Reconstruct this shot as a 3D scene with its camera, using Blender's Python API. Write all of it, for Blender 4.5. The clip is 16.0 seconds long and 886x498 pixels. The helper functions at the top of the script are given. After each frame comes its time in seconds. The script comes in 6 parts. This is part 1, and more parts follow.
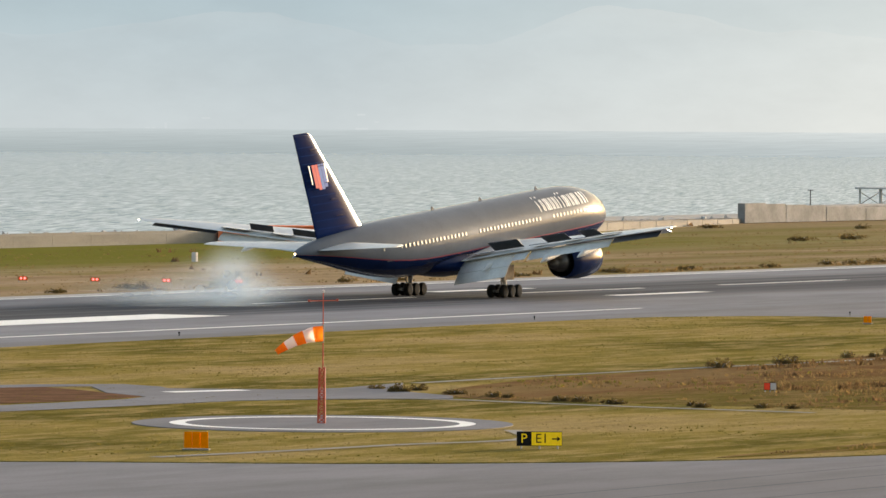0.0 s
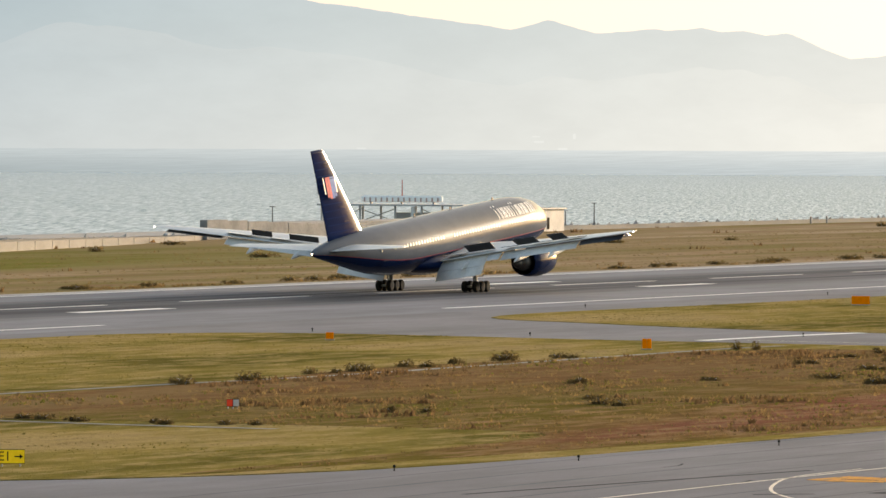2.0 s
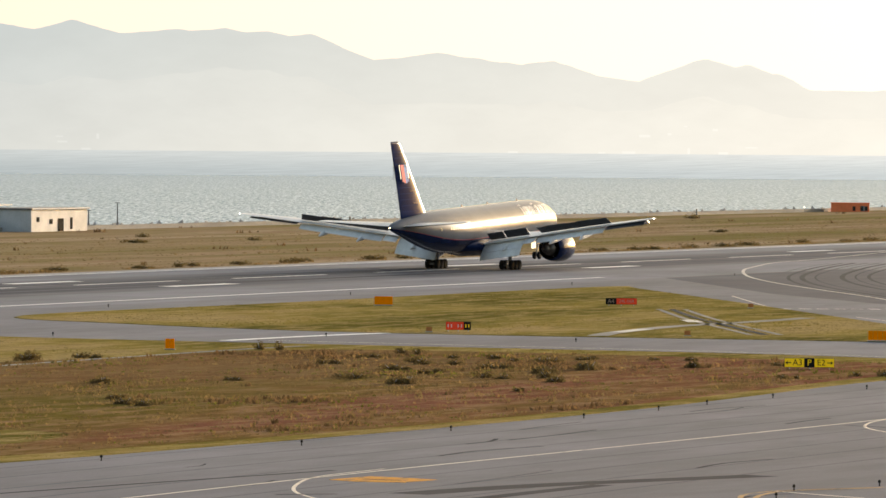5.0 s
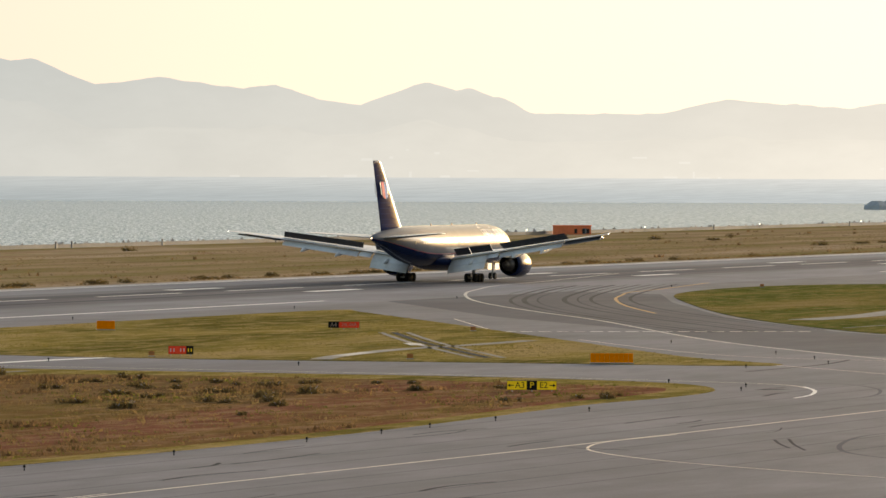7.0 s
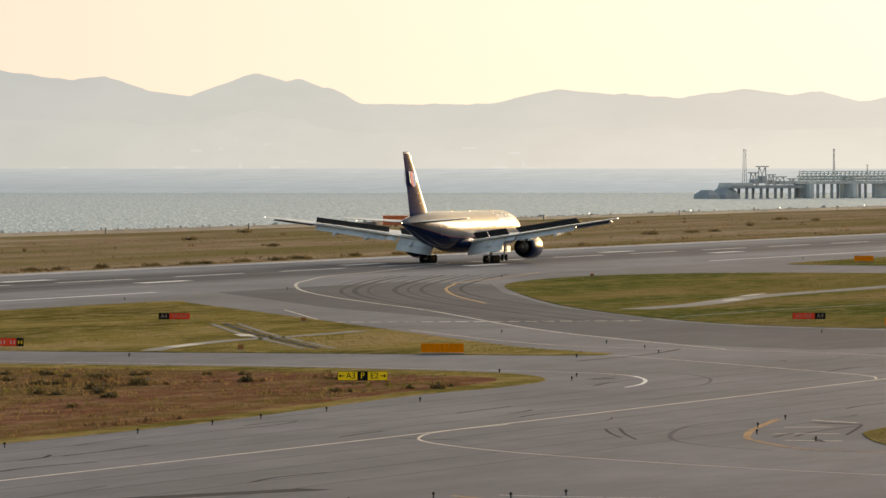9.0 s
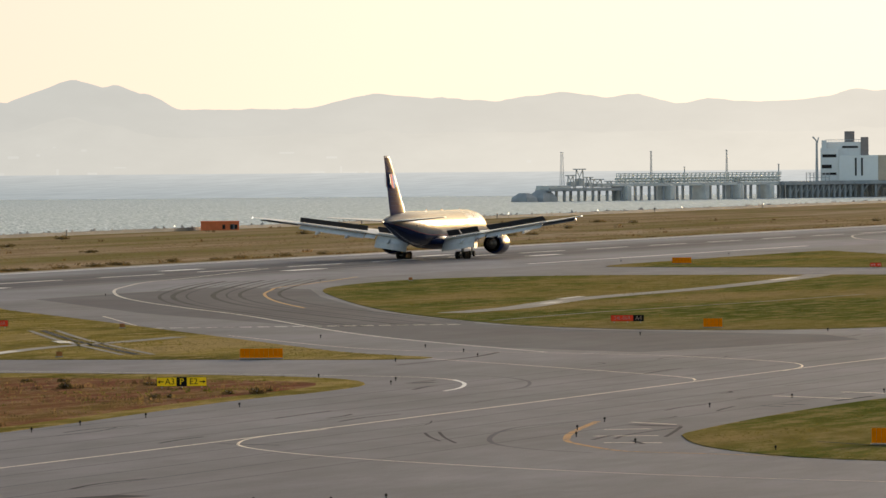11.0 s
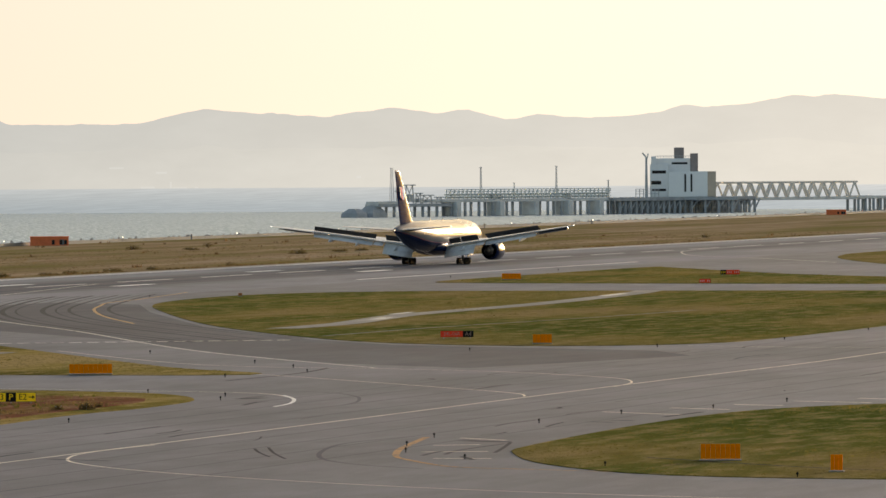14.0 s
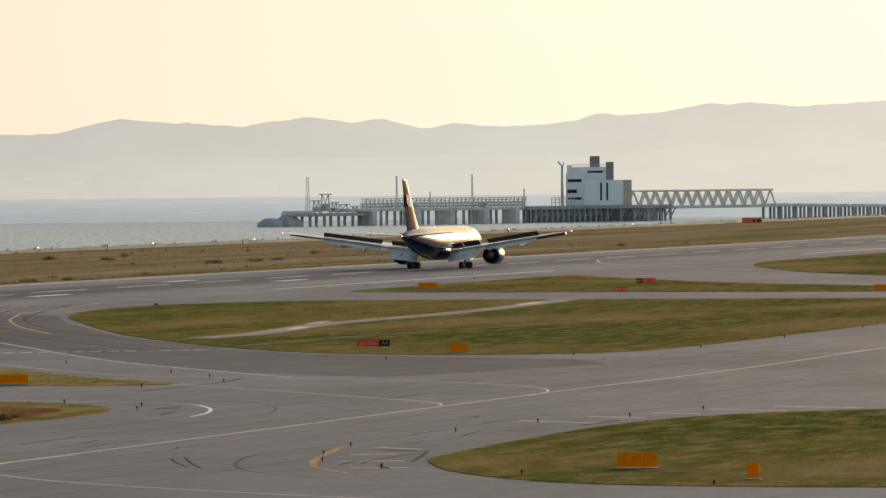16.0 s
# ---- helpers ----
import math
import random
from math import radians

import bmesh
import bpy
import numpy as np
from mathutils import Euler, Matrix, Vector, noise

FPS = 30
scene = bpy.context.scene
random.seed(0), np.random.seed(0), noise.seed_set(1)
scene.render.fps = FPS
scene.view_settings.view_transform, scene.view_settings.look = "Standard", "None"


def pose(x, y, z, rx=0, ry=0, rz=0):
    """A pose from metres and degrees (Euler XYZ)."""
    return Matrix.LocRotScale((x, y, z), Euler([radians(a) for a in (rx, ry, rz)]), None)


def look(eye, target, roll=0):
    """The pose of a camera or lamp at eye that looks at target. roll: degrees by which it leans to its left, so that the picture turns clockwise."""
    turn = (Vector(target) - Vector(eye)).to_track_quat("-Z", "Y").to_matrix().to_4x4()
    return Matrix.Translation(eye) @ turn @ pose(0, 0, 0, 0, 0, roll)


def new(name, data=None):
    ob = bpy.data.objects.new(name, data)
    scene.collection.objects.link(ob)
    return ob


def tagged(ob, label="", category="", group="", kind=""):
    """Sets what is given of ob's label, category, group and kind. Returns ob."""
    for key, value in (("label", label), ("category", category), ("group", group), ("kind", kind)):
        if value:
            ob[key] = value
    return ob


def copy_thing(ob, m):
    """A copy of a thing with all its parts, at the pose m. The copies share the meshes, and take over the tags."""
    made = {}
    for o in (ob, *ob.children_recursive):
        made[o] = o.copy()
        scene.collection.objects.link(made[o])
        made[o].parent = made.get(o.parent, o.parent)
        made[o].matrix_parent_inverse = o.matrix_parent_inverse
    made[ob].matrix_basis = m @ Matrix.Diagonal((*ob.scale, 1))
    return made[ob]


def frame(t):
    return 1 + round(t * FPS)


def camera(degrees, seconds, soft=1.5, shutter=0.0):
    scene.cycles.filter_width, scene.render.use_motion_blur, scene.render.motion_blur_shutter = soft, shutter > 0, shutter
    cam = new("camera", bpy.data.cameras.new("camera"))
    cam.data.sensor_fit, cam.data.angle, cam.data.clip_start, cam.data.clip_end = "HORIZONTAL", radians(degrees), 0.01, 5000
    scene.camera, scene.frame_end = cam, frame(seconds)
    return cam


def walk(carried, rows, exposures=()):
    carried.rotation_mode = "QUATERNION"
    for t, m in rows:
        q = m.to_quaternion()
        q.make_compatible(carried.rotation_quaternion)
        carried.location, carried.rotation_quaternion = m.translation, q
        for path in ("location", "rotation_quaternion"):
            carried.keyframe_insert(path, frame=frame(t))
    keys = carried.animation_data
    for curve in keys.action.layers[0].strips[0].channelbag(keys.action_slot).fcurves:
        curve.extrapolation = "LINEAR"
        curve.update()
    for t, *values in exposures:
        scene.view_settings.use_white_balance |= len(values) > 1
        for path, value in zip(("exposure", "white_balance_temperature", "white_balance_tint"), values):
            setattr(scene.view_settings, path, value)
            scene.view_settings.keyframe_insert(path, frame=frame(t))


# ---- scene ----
# x runs along the runway in the landing direction, y away from the camera, z up
EYE = (0.0, 0.0, 18.45)
cam = camera(7.16, 16.0, soft=1.5)


def aim(yaw, pitch, roll):
    y, p = radians(yaw), radians(pitch)
    d = Vector((math.sin(y) * math.cos(p), math.cos(y) * math.cos(p), math.sin(p)))
    return look(EYE, Vector(EYE) + d * 100, roll)


walk(cam, [(t, aim(a, b, c)) for t, a, b, c in (
    (0, 60.999, -1.095, 0.35), (0.5, 62.367, -1.083, 0.42), (1, 63.469, -1.009, 0.44), (1.5, 64.255, -0.915, 0.30),
    (2, 65.348, -0.937, 0.24), (2.5, 65.595, -0.971, 0.39), (3, 66.579, -1.003, 0.40), (3.5, 67.226, -1.061, 0.59),
    (4, 67.996, -1.010, 0.68), (4.2, 68.294, -0.942, 0.59), (6.3, 70.486, -1.007, 0.49), (6.5, 70.743, -0.942, 0.46),
    (7, 71.451, -0.711, 0.22), (7.5, 72.064, -0.695, 0.10), (8, 72.162, -0.827, 0.13), (8.5, 72.369, -0.833, 0.03),
    (9, 72.825, -0.785, -0.01), (9.5, 73.180, -0.807, -0.16), (10, 73.617, -0.796, -0.31), (10.2, 73.796, -0.756, -0.39),
    (12.3, 74.700, -0.827, -0.36), (12.5, 74.711, -0.806, -0.42), (13, 74.852, -0.777, -0.38), (13.5, 75.315, -0.769, -0.46),
    (14, 75.675, -0.637, -0.35), (14.5, 75.769, -0.572, -0.40), (15, 76.207, -0.630, -0.34), (15.5, 76.107, -0.612, -0.56),
    (16, 76.355, -0.568, -0.53))],
    exposures=[(t, e, k, 11) for t, e, k in ((0, 1.36, 6480), (1.5, 1.30, 6480), (4, 1.25, 6520), (6.5, 1.02, 6540), (7.5, 0.84, 6560), (10, 0.73, 6450), (12.5, 0.71, 6330), (16, 0.54, 6320))])

# ---- light ----
SUN_AZ, SUN_EL = 103.0, 8.0     # azimuth from +y towards +x
world = bpy.data.worlds.new("world")
scene.world = world
world.use_nodes = True
wn = world.node_tree
sky = wn.nodes.new("ShaderNodeTexSky")
sky.sky_type = "NISHITA"
sky.sun_disc = False
sky.sun_elevation, sky.sun_rotation = radians(SUN_EL), radians(SUN_AZ)
sky.dust_density, sky.air_density, sky.ozone_density = 3.0, 1.0, 0.6
wn.nodes["Background"].inputs["Strength"].default_value = 0.15
wn.links.new(sky.outputs[0], wn.nodes["Background"].inputs["Color"])
lamp = bpy.data.lights.new("sun", "SUN")
lamp.energy, lamp.angle, lamp.color = 2.5, radians(4.0), (1.0, 0.86, 0.69)
sun = new("sun", lamp)
a, e = radians(SUN_AZ), radians(SUN_EL)
sun.matrix_world = look((900 + 400 * math.sin(a) * math.cos(e), 200 + 400 * math.cos(a) * math.cos(e), 400 * math.sin(e)), (900, 200, 0))


# ---- materials ----
class Nodes:
    """A small wrapper to write node materials briefly."""

    def __init__(self, name, rough=0.6, metal=0.0, colour=(0.5, 0.5, 0.5)):
        self.m = bpy.data.materials.new(name)
        self.m.use_nodes = True
        self.t = self.m.node_tree
        self.b = self.t.nodes["Principled BSDF"]
        self.b.inputs["Roughness"].default_value = rough
        self.b.inputs["Metallic"].default_value = metal
        self.b.inputs["Base Color"].default_value = (*colour, 1)

    def put(self, kind, **values):
        n = self.t.nodes.new(kind)
        for k, v in values.items():
            setattr(n, k, v)
        return n

    def link(self, a, b):
        self.t.links.new(a, b)

    def where(self, scale=(1, 1, 1), local=False):
        if local:
            src = self.put("ShaderNodeTexCoord").outputs["Object"]
        else:
            src = self.put("ShaderNodeNewGeometry").outputs["Position"]
        mp = self.put("ShaderNodeMapping")
        mp.inputs["Scale"].default_value = scale
        self.link(src, mp.inputs["Vector"])
        return mp.outputs[0]

    def noise(self, scale, detail=4, rough=0.55, stretch=(1, 1, 1), local=False):
        n = self.put("ShaderNodeTexNoise")
        n.inputs["Scale"].default_value, n.inputs["Detail"].default_value = scale, detail
        n.inputs["Roughness"].default_value = rough
        self.link(self.where(stretch, local), n.inputs["Vector"])
        return n.outputs["Fac"]

    def ramp(self, fac, *stops):
        r = self.put("ShaderNodeValToRGB")
        el = r.color_ramp.elements
        while len(el) < len(stops):
            el.new(0.5)
        for q, (pos, c) in zip(el, stops):
            q.position, q.color = pos, (*c, 1)
        self.link(fac, r.inputs[0])
        return r.outputs[0]

    def math(self, op, a, b=0.0, c=0.0, clamp=False):
        n = self.put("ShaderNodeMath", operation=op, use_clamp=clamp)
        for i, v in enumerate((a, b, c)):
            if isinstance(v, (int, float)):
                n.inputs[i].default_value = v
            else:
                self.link(v, n.inputs[i])
        return n.outputs[0]

    def mix(self, fac, a, b, how="MIX"):
        n = self.put("ShaderNodeMix", data_type="RGBA", blend_type=how)
        for i, v in ((0, fac), (6, a), (7, b)):
            if isinstance(v, (int, float)):
                n.inputs[i].default_value = v
            elif isinstance(v, tuple):
                n.inputs[i].default_value = (*v, 1)
            else:
                self.link(v, n.inputs[i])
        return n.outputs[2]

    def axis(self, i, local=False):
        n = self.put("ShaderNodeSeparateXYZ")
        self.link(self.where(local=local), n.inputs[0])
        return n.outputs[i]

    def colour(self, c):
        self.link(c, self.b.inputs["Base Color"])

    def bump(self, h, strength=0.3, dist=0.05):
        n = self.put("ShaderNodeBump")
        n.inputs["Strength"].default_value, n.inputs["Distance"].default_value = strength, dist
        self.link(h, n.inputs["Height"])
        self.link(n.outputs[0], self.b.inputs["Normal"])


def plain(name, colour, rough=0.5, metal=0.0, vary=0.25, scale=1.5, local=True, coat=0.0, shine=0.5):
    """Paint or metal with faint soiling at two scales."""
    n = Nodes(name, rough, metal)
    dark = tuple(v * (1 - vary) for v in colour)
    big = n.ramp(n.noise(scale, 5, local=local), (0.35, dark), (0.65, colour))
    fine = n.ramp(n.noise(scale * 9, 3, local=local), (0.3, (1 - vary * 0.5,) * 3), (0.6, (1, 1, 1)))
    n.colour(n.mix(1.0, big, fine, "MULTIPLY"))
    n.b.inputs["Coat Weight"].default_value = coat
    n.b.inputs["Specular IOR Level"].default_value = shine
    n.b.inputs["Coat Roughness"].default_value = 0.12
    return n.m


def glow(name, colour, strength):
    n = Nodes(name, 0.4, 0, colour)
    n.b.inputs["Emission Color"].default_value = (*colour, 1)
    n.b.inputs["Emission Strength"].default_value = strength
    return n.m


def grass_material(name, a, b, c, dry, patches=(0.3, 1, 1), lush=None):
    """Mown or rough grass: patches of three greens and straw, finer blades on top."""
    n = Nodes(name, 0.95)
    big = n.noise(0.035, 5, 0.55, patches)
    mid = n.noise(0.4, 5, 0.7, (0.3, 1, 1))
    fine = n.noise(3.0, 4, 0.8)
    base = n.ramp(big, (0.40, a), (0.48, b), (0.54, c), (0.63, dry))
    base = n.mix(n.ramp(mid, (0.47, (0, 0, 0)), (0.66, (1, 1, 1))), base, dry)
    shade = n.ramp(mid, (0.36, (0.84, 0.84, 0.84)), (0.56, (1.08, 1.08, 1.08)))
    base = n.mix(0.85, base, shade, "MULTIPLY")
    base = n.mix(0.9, base, n.ramp(fine, (0.2, (0.6,) * 3), (0.65, (1.15,) * 3)), "MULTIPLY")
    if lush:
        f = n.math("DIVIDE", n.math("SUBTRACT", n.math("ADD", n.axis(1), n.math("MULTIPLY", mid, 24.0)), 198.0), 14.0, clamp=True)
        base = n.mix(n.math("MULTIPLY", f, 0.45), base, lush)
    n.colour(base)
    n.bump(fine, 0.9, 0.25)
    n.b.inputs["Specular IOR Level"].default_value = 0.0
    return n.m


M = {}
M["grass"] = grass_material("mown_grass", (0.135, 0.115, 0.03), (0.205, 0.165, 0.044), (0.265, 0.205, 0.06), (0.34, 0.25, 0.11), (0.5, 1.4, 1))
M["rough"] = grass_material("rough_grass", (0.155, 0.120, 0.032), (0.205, 0.120, 0.052), (0.205, 0.090, 0.056), (0.28, 0.175, 0.095), (0.12, 1.1, 1), (0.15, 0.118, 0.040))


def shore_grass():
    """Dry grass in long bands along the runway, greener towards the sea wall at the near end."""
    n = Nodes("far_grass", 0.95)
    bands = n.noise(1.0, 5, 0.6, (0.0035, 0.045, 1))
    patch = n.noise(1.0, 5, 0.65, (0.03, 0.09, 1))
    fine = n.noise(1.2, 4, 0.7, (0.5, 1, 1))
    c = n.ramp(bands, (0.38, (0.20, 0.165, 0.062)), (0.47, (0.28, 0.205, 0.110)), (0.55, (0.33, 0.235, 0.140)), (0.64, (0.39, 0.295, 0.19)))
    c = n.mix(n.ramp(patch, (0.50, (0, 0, 0)), (0.64, (0.8,) * 3)), c, (0.225, 0.18, 0.07))
    c = n.mix(n.ramp(patch, (0.34, (0.7,) * 3), (0.42, (0, 0, 0))), c, (0.24, 0.15, 0.085))
    by = n.math("DIVIDE", n.math("SUBTRACT", n.math("ADD", n.axis(1), n.math("MULTIPLY", bands, 60.0)), 462.0), 34.0, clamp=True)
    bx = n.math("DIVIDE", n.math("SUBTRACT", n.math("SUBTRACT", 1290.0, n.math("MULTIPLY", patch, 400.0)), n.axis(0)), 260.0, clamp=True)
    c = n.mix(n.math("MULTIPLY", by, bx), c, (0.165, 0.155, 0.034))
    c = n.mix(0.8, c, n.ramp(fine, (0.25, (0.8,) * 3), (0.65, (1.1,) * 3)), "MULTIPLY")
    n.colour(c)
    n.bump(fine, 0.5, 0.2)
    n.b.inputs["Specular IOR Level"].default_value = 0.0
    return n.m


M["far_grass"] = shore_grass()
M["green"] = grass_material("green_grass", (0.096, 0.112, 0.026), (0.140, 0.138, 0.034), (0.200, 0.160, 0.048), (0.27, 0.20, 0.085))


def leafy(name, colour, vary, scale):
    """Thin leaves and blades: half the light passes through."""
    m = plain(name, colour, 0.9, vary=vary, scale=scale, local=False)
    t = m.node_tree
    b, out = t.nodes["Principled BSDF"], t.nodes["Material Output"]
    b.inputs["Specular IOR Level"].default_value = 0.0
    tr = t.nodes.new("ShaderNodeBsdfTranslucent")
    t.links.new(b.inputs["Base Color"].links[0].from_socket, tr.inputs["Color"])
    mx = t.nodes.new("ShaderNodeMixShader")
    mx.inputs[0].default_value = 0.5
    t.links.new(b.outputs[0], mx.inputs[1])
    t.links.new(tr.outputs[0], mx.inputs[2])
    t.links.new(mx.outputs[0], out.inputs["Surface"])
    return m


M["blade"] = leafy("dry_blades", (0.26, 0.175, 0.075), 0.55, 0.3)
M["sock_orange"] = leafy("orange_cloth", (0.95, 0.26, 0.02), 0.1, 2.0)
M["sock_white"] = leafy("white_cloth", (0.88, 0.85, 0.82), 0.08, 2.0)
M["shrub"] = leafy("shrub_leaves", (0.20, 0.145, 0.06), 0.5, 0.8)


def pavement_material(name, colour, rubber=False):
    n = Nodes(name, 0.75)
    big = n.ramp(n.noise(0.03, 6, 0.6, (0.5, 1, 1)), (0.40, tuple(v * 0.88 for v in colour)), (0.60, tuple(v * 1.1 for v in colour)))
    mid = n.ramp(n.noise(0.25, 5, 0.7, (0.25, 1, 1)), (0.40, (0.90,) * 3), (0.58, (1.04,) * 3))
    c = n.mix(1.0, big, mid, "MULTIPLY")
    c = n.mix(1.0, c, n.ramp(n.noise(6, 3, 0.8), (0.2, (0.8,) * 3), (0.7, (1.08,) * 3)), "MULTIPLY")
    if rubber:
        # tyre deposits: long streaks either side of the centre line, thinning out down the runway
        y = n.axis(1)
        off = n.math("ABSOLUTE", n.math("SUBTRACT", n.math("ABSOLUTE", n.math("SUBTRACT", y, 344.5)), 5.5))
        band = n.math("SUBTRACT", 1.0, n.math("DIVIDE", off, 13.0), clamp=True)
        streak = n.ramp(n.noise(1.0, 4, 0.6, (0.006, 0.55, 1)), (0.3, (0.25,) * 3), (0.65, (1, 1, 1)))
        along = n.math("SUBTRACT", 1.0, n.math("DIVIDE", n.math("SUBTRACT", n.axis(0), 500.0), 2600.0), clamp=True)
        k = n.math("MULTIPLY", n.math("MULTIPLY", n.math("POWER", band, 0.7), along), streak)
        c = n.mix(n.math("MULTIPLY", k, 1.7, clamp=True), c, (0.050, 0.055, 0.068))
    n.colour(c)
    n.bump(n.noise(9, 3, 0.8), 0.25, 0.01)
    n.b.inputs["Specular IOR Level"].default_value = 0.016
    return n.m


M["asphalt"] = pavement_material("taxiway_asphalt", (0.196, 0.193, 0.209))
M["runway"] = pavement_material("runway_asphalt", (0.215, 0.217, 0.240), True)
M["exit_asphalt"] = pavement_material("dark_exit_asphalt", (0.108, 0.112, 0.128))
M["shoulder"] = pavement_material("pale_shoulder", (0.44, 0.42, 0.40))
M["bare_earth"] = plain("bare_earth", (0.20, 0.115, 0.07), 0.95, vary=0.35, scale=0.4, local=False, shine=0.0)
M["concrete"] = pavement_material("concrete_slab", (0.30, 0.28, 0.25))
M["wet"] = plain("wet_concrete", (0.30, 0.30, 0.31), 0.42, vary=0.2, local=False)
M["sealant"] = plain("dark_patch", (0.060, 0.061, 0.067), 0.8, vary=0.35, scale=0.05, local=False)
M["sealant"].node_tree.nodes["Principled BSDF"].inputs["Specular IOR Level"].default_value = 0.016


def paint_material(name, colour, worn):
    n = Nodes(name, 0.7)
    wear = n.ramp(n.noise(1.6, 5, 0.75, (0.3, 1, 1)), (worn - 0.08, (0.15, 0.145, 0.14)), (worn + 0.08, colour))
    n.colour(n.mix(0.7, wear, n.ramp(n.noise(0.12, 4), (0.4, (0.82,) * 3), (0.6, (1, 1, 1))), "MULTIPLY"))
    n.b.inputs["Specular IOR Level"].default_value = 0.016
    return n.m


M["white_paint"] = paint_material("white_marking", (0.92, 0.91, 0.88), 0.33)
M["cream_paint"] = paint_material("cream_marking", (0.80, 0.72, 0.60), 0.37)
M["faint_paint"] = paint_material("faint_white_marking", (0.66, 0.63, 0.58), 0.42)
M["tan_paint"] = paint_material("worn_tan_marking", (0.50, 0.29, 0.13), 0.45)
M["orange_paint"] = paint_material("orange_marking", (0.72, 0.34, 0.06), 0.42)
M["yellow_paint"] = paint_material("yellow_marking", (0.56, 0.36, 0.17), 0.43)
M["dash_paint"] = paint_material("white_dash_marking", (0.84, 0.83, 0.80), 0.36)


def sea_material():
    n = Nodes("sea_water", 0.3)

    def waves(across, along, detail, rough):
        turn, mp = n.put("ShaderNodeMapping"), n.put("ShaderNodeMapping")
        mp.inputs["Scale"].default_value = (across, along, 1)
        # first turned to the run of the waves, then stretched along it
        n.link(n.where(), turn.inputs["Vector"])
        turn.inputs["Rotation"].default_value = (0, 0, radians(-21))
        n.link(turn.outputs[0], mp.inputs["Vector"])
        t = n.put("ShaderNodeTexNoise")
        t.inputs["Scale"].default_value, t.inputs["Detail"].default_value, t.inputs["Roughness"].default_value = 1.0, detail, rough
        n.link(mp.outputs[0], t.inputs["Vector"])
        return t.outputs["Fac"]

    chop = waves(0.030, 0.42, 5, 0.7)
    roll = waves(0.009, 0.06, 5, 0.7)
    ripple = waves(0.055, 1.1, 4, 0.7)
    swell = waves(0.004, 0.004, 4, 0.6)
    # flecks painted in: pale for whitecaps and glints, dark for wave troughs
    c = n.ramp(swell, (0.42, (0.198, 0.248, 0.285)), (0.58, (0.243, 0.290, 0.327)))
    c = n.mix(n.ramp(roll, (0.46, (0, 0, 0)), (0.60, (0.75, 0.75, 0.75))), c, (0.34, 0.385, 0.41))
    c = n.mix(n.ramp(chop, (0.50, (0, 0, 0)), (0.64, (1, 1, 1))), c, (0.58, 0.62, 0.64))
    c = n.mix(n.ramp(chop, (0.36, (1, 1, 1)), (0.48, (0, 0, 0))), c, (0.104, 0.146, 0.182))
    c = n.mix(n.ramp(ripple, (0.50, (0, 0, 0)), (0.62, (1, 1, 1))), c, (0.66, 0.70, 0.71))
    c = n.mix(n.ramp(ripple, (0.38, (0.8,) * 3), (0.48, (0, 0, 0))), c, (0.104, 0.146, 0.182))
    # haze painted in: farther out the colour pales and the chop fades
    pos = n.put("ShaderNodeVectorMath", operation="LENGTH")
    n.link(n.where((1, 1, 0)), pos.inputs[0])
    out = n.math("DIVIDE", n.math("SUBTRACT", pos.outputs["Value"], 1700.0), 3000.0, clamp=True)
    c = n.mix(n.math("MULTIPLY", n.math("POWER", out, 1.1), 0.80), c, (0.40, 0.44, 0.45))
    # turbid body colour, painted flecks included, with a broken glint of sky on top
    body, glint, both = n.put("ShaderNodeBsdfDiffuse"), n.put("ShaderNodeBsdfGlossy"), n.put("ShaderNodeMixShader")
    bump = n.put("ShaderNodeBump")
    bump.inputs["Strength"].default_value, bump.inputs["Distance"].default_value = 0.5, 1.0
    n.link(chop, bump.inputs["Height"])
    n.link(c, body.inputs["Color"])
    glint.inputs["Color"].default_value = (0.8, 0.9, 0.95, 1)
    glint.inputs["Roughness"].default_value = 0.3
    n.link(bump.outputs[0], glint.inputs["Normal"])
    both.inputs[0].default_value = 0.2
    n.link(body.outputs[0], both.inputs[1])
    n.link(glint.outputs[0], both.inputs[2])
    n.link(both.outputs[0], n.t.nodes["Material Output"].inputs["Surface"])
    n.t.nodes.remove(n.b)
    return n.m


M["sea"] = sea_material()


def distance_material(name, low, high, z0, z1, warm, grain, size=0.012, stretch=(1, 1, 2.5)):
    """A glowing far backdrop: haze painted by height, warmer with azimuth towards the sun."""
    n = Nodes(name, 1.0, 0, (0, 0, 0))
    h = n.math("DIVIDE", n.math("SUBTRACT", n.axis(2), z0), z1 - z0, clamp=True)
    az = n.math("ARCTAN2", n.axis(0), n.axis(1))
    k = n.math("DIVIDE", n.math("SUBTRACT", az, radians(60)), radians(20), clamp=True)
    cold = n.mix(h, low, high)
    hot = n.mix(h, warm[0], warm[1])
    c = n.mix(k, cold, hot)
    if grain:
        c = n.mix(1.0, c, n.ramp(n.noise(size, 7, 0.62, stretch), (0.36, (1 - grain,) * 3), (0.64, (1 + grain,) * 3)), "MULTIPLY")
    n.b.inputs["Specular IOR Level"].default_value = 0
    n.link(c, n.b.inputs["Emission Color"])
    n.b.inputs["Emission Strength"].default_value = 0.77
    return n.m


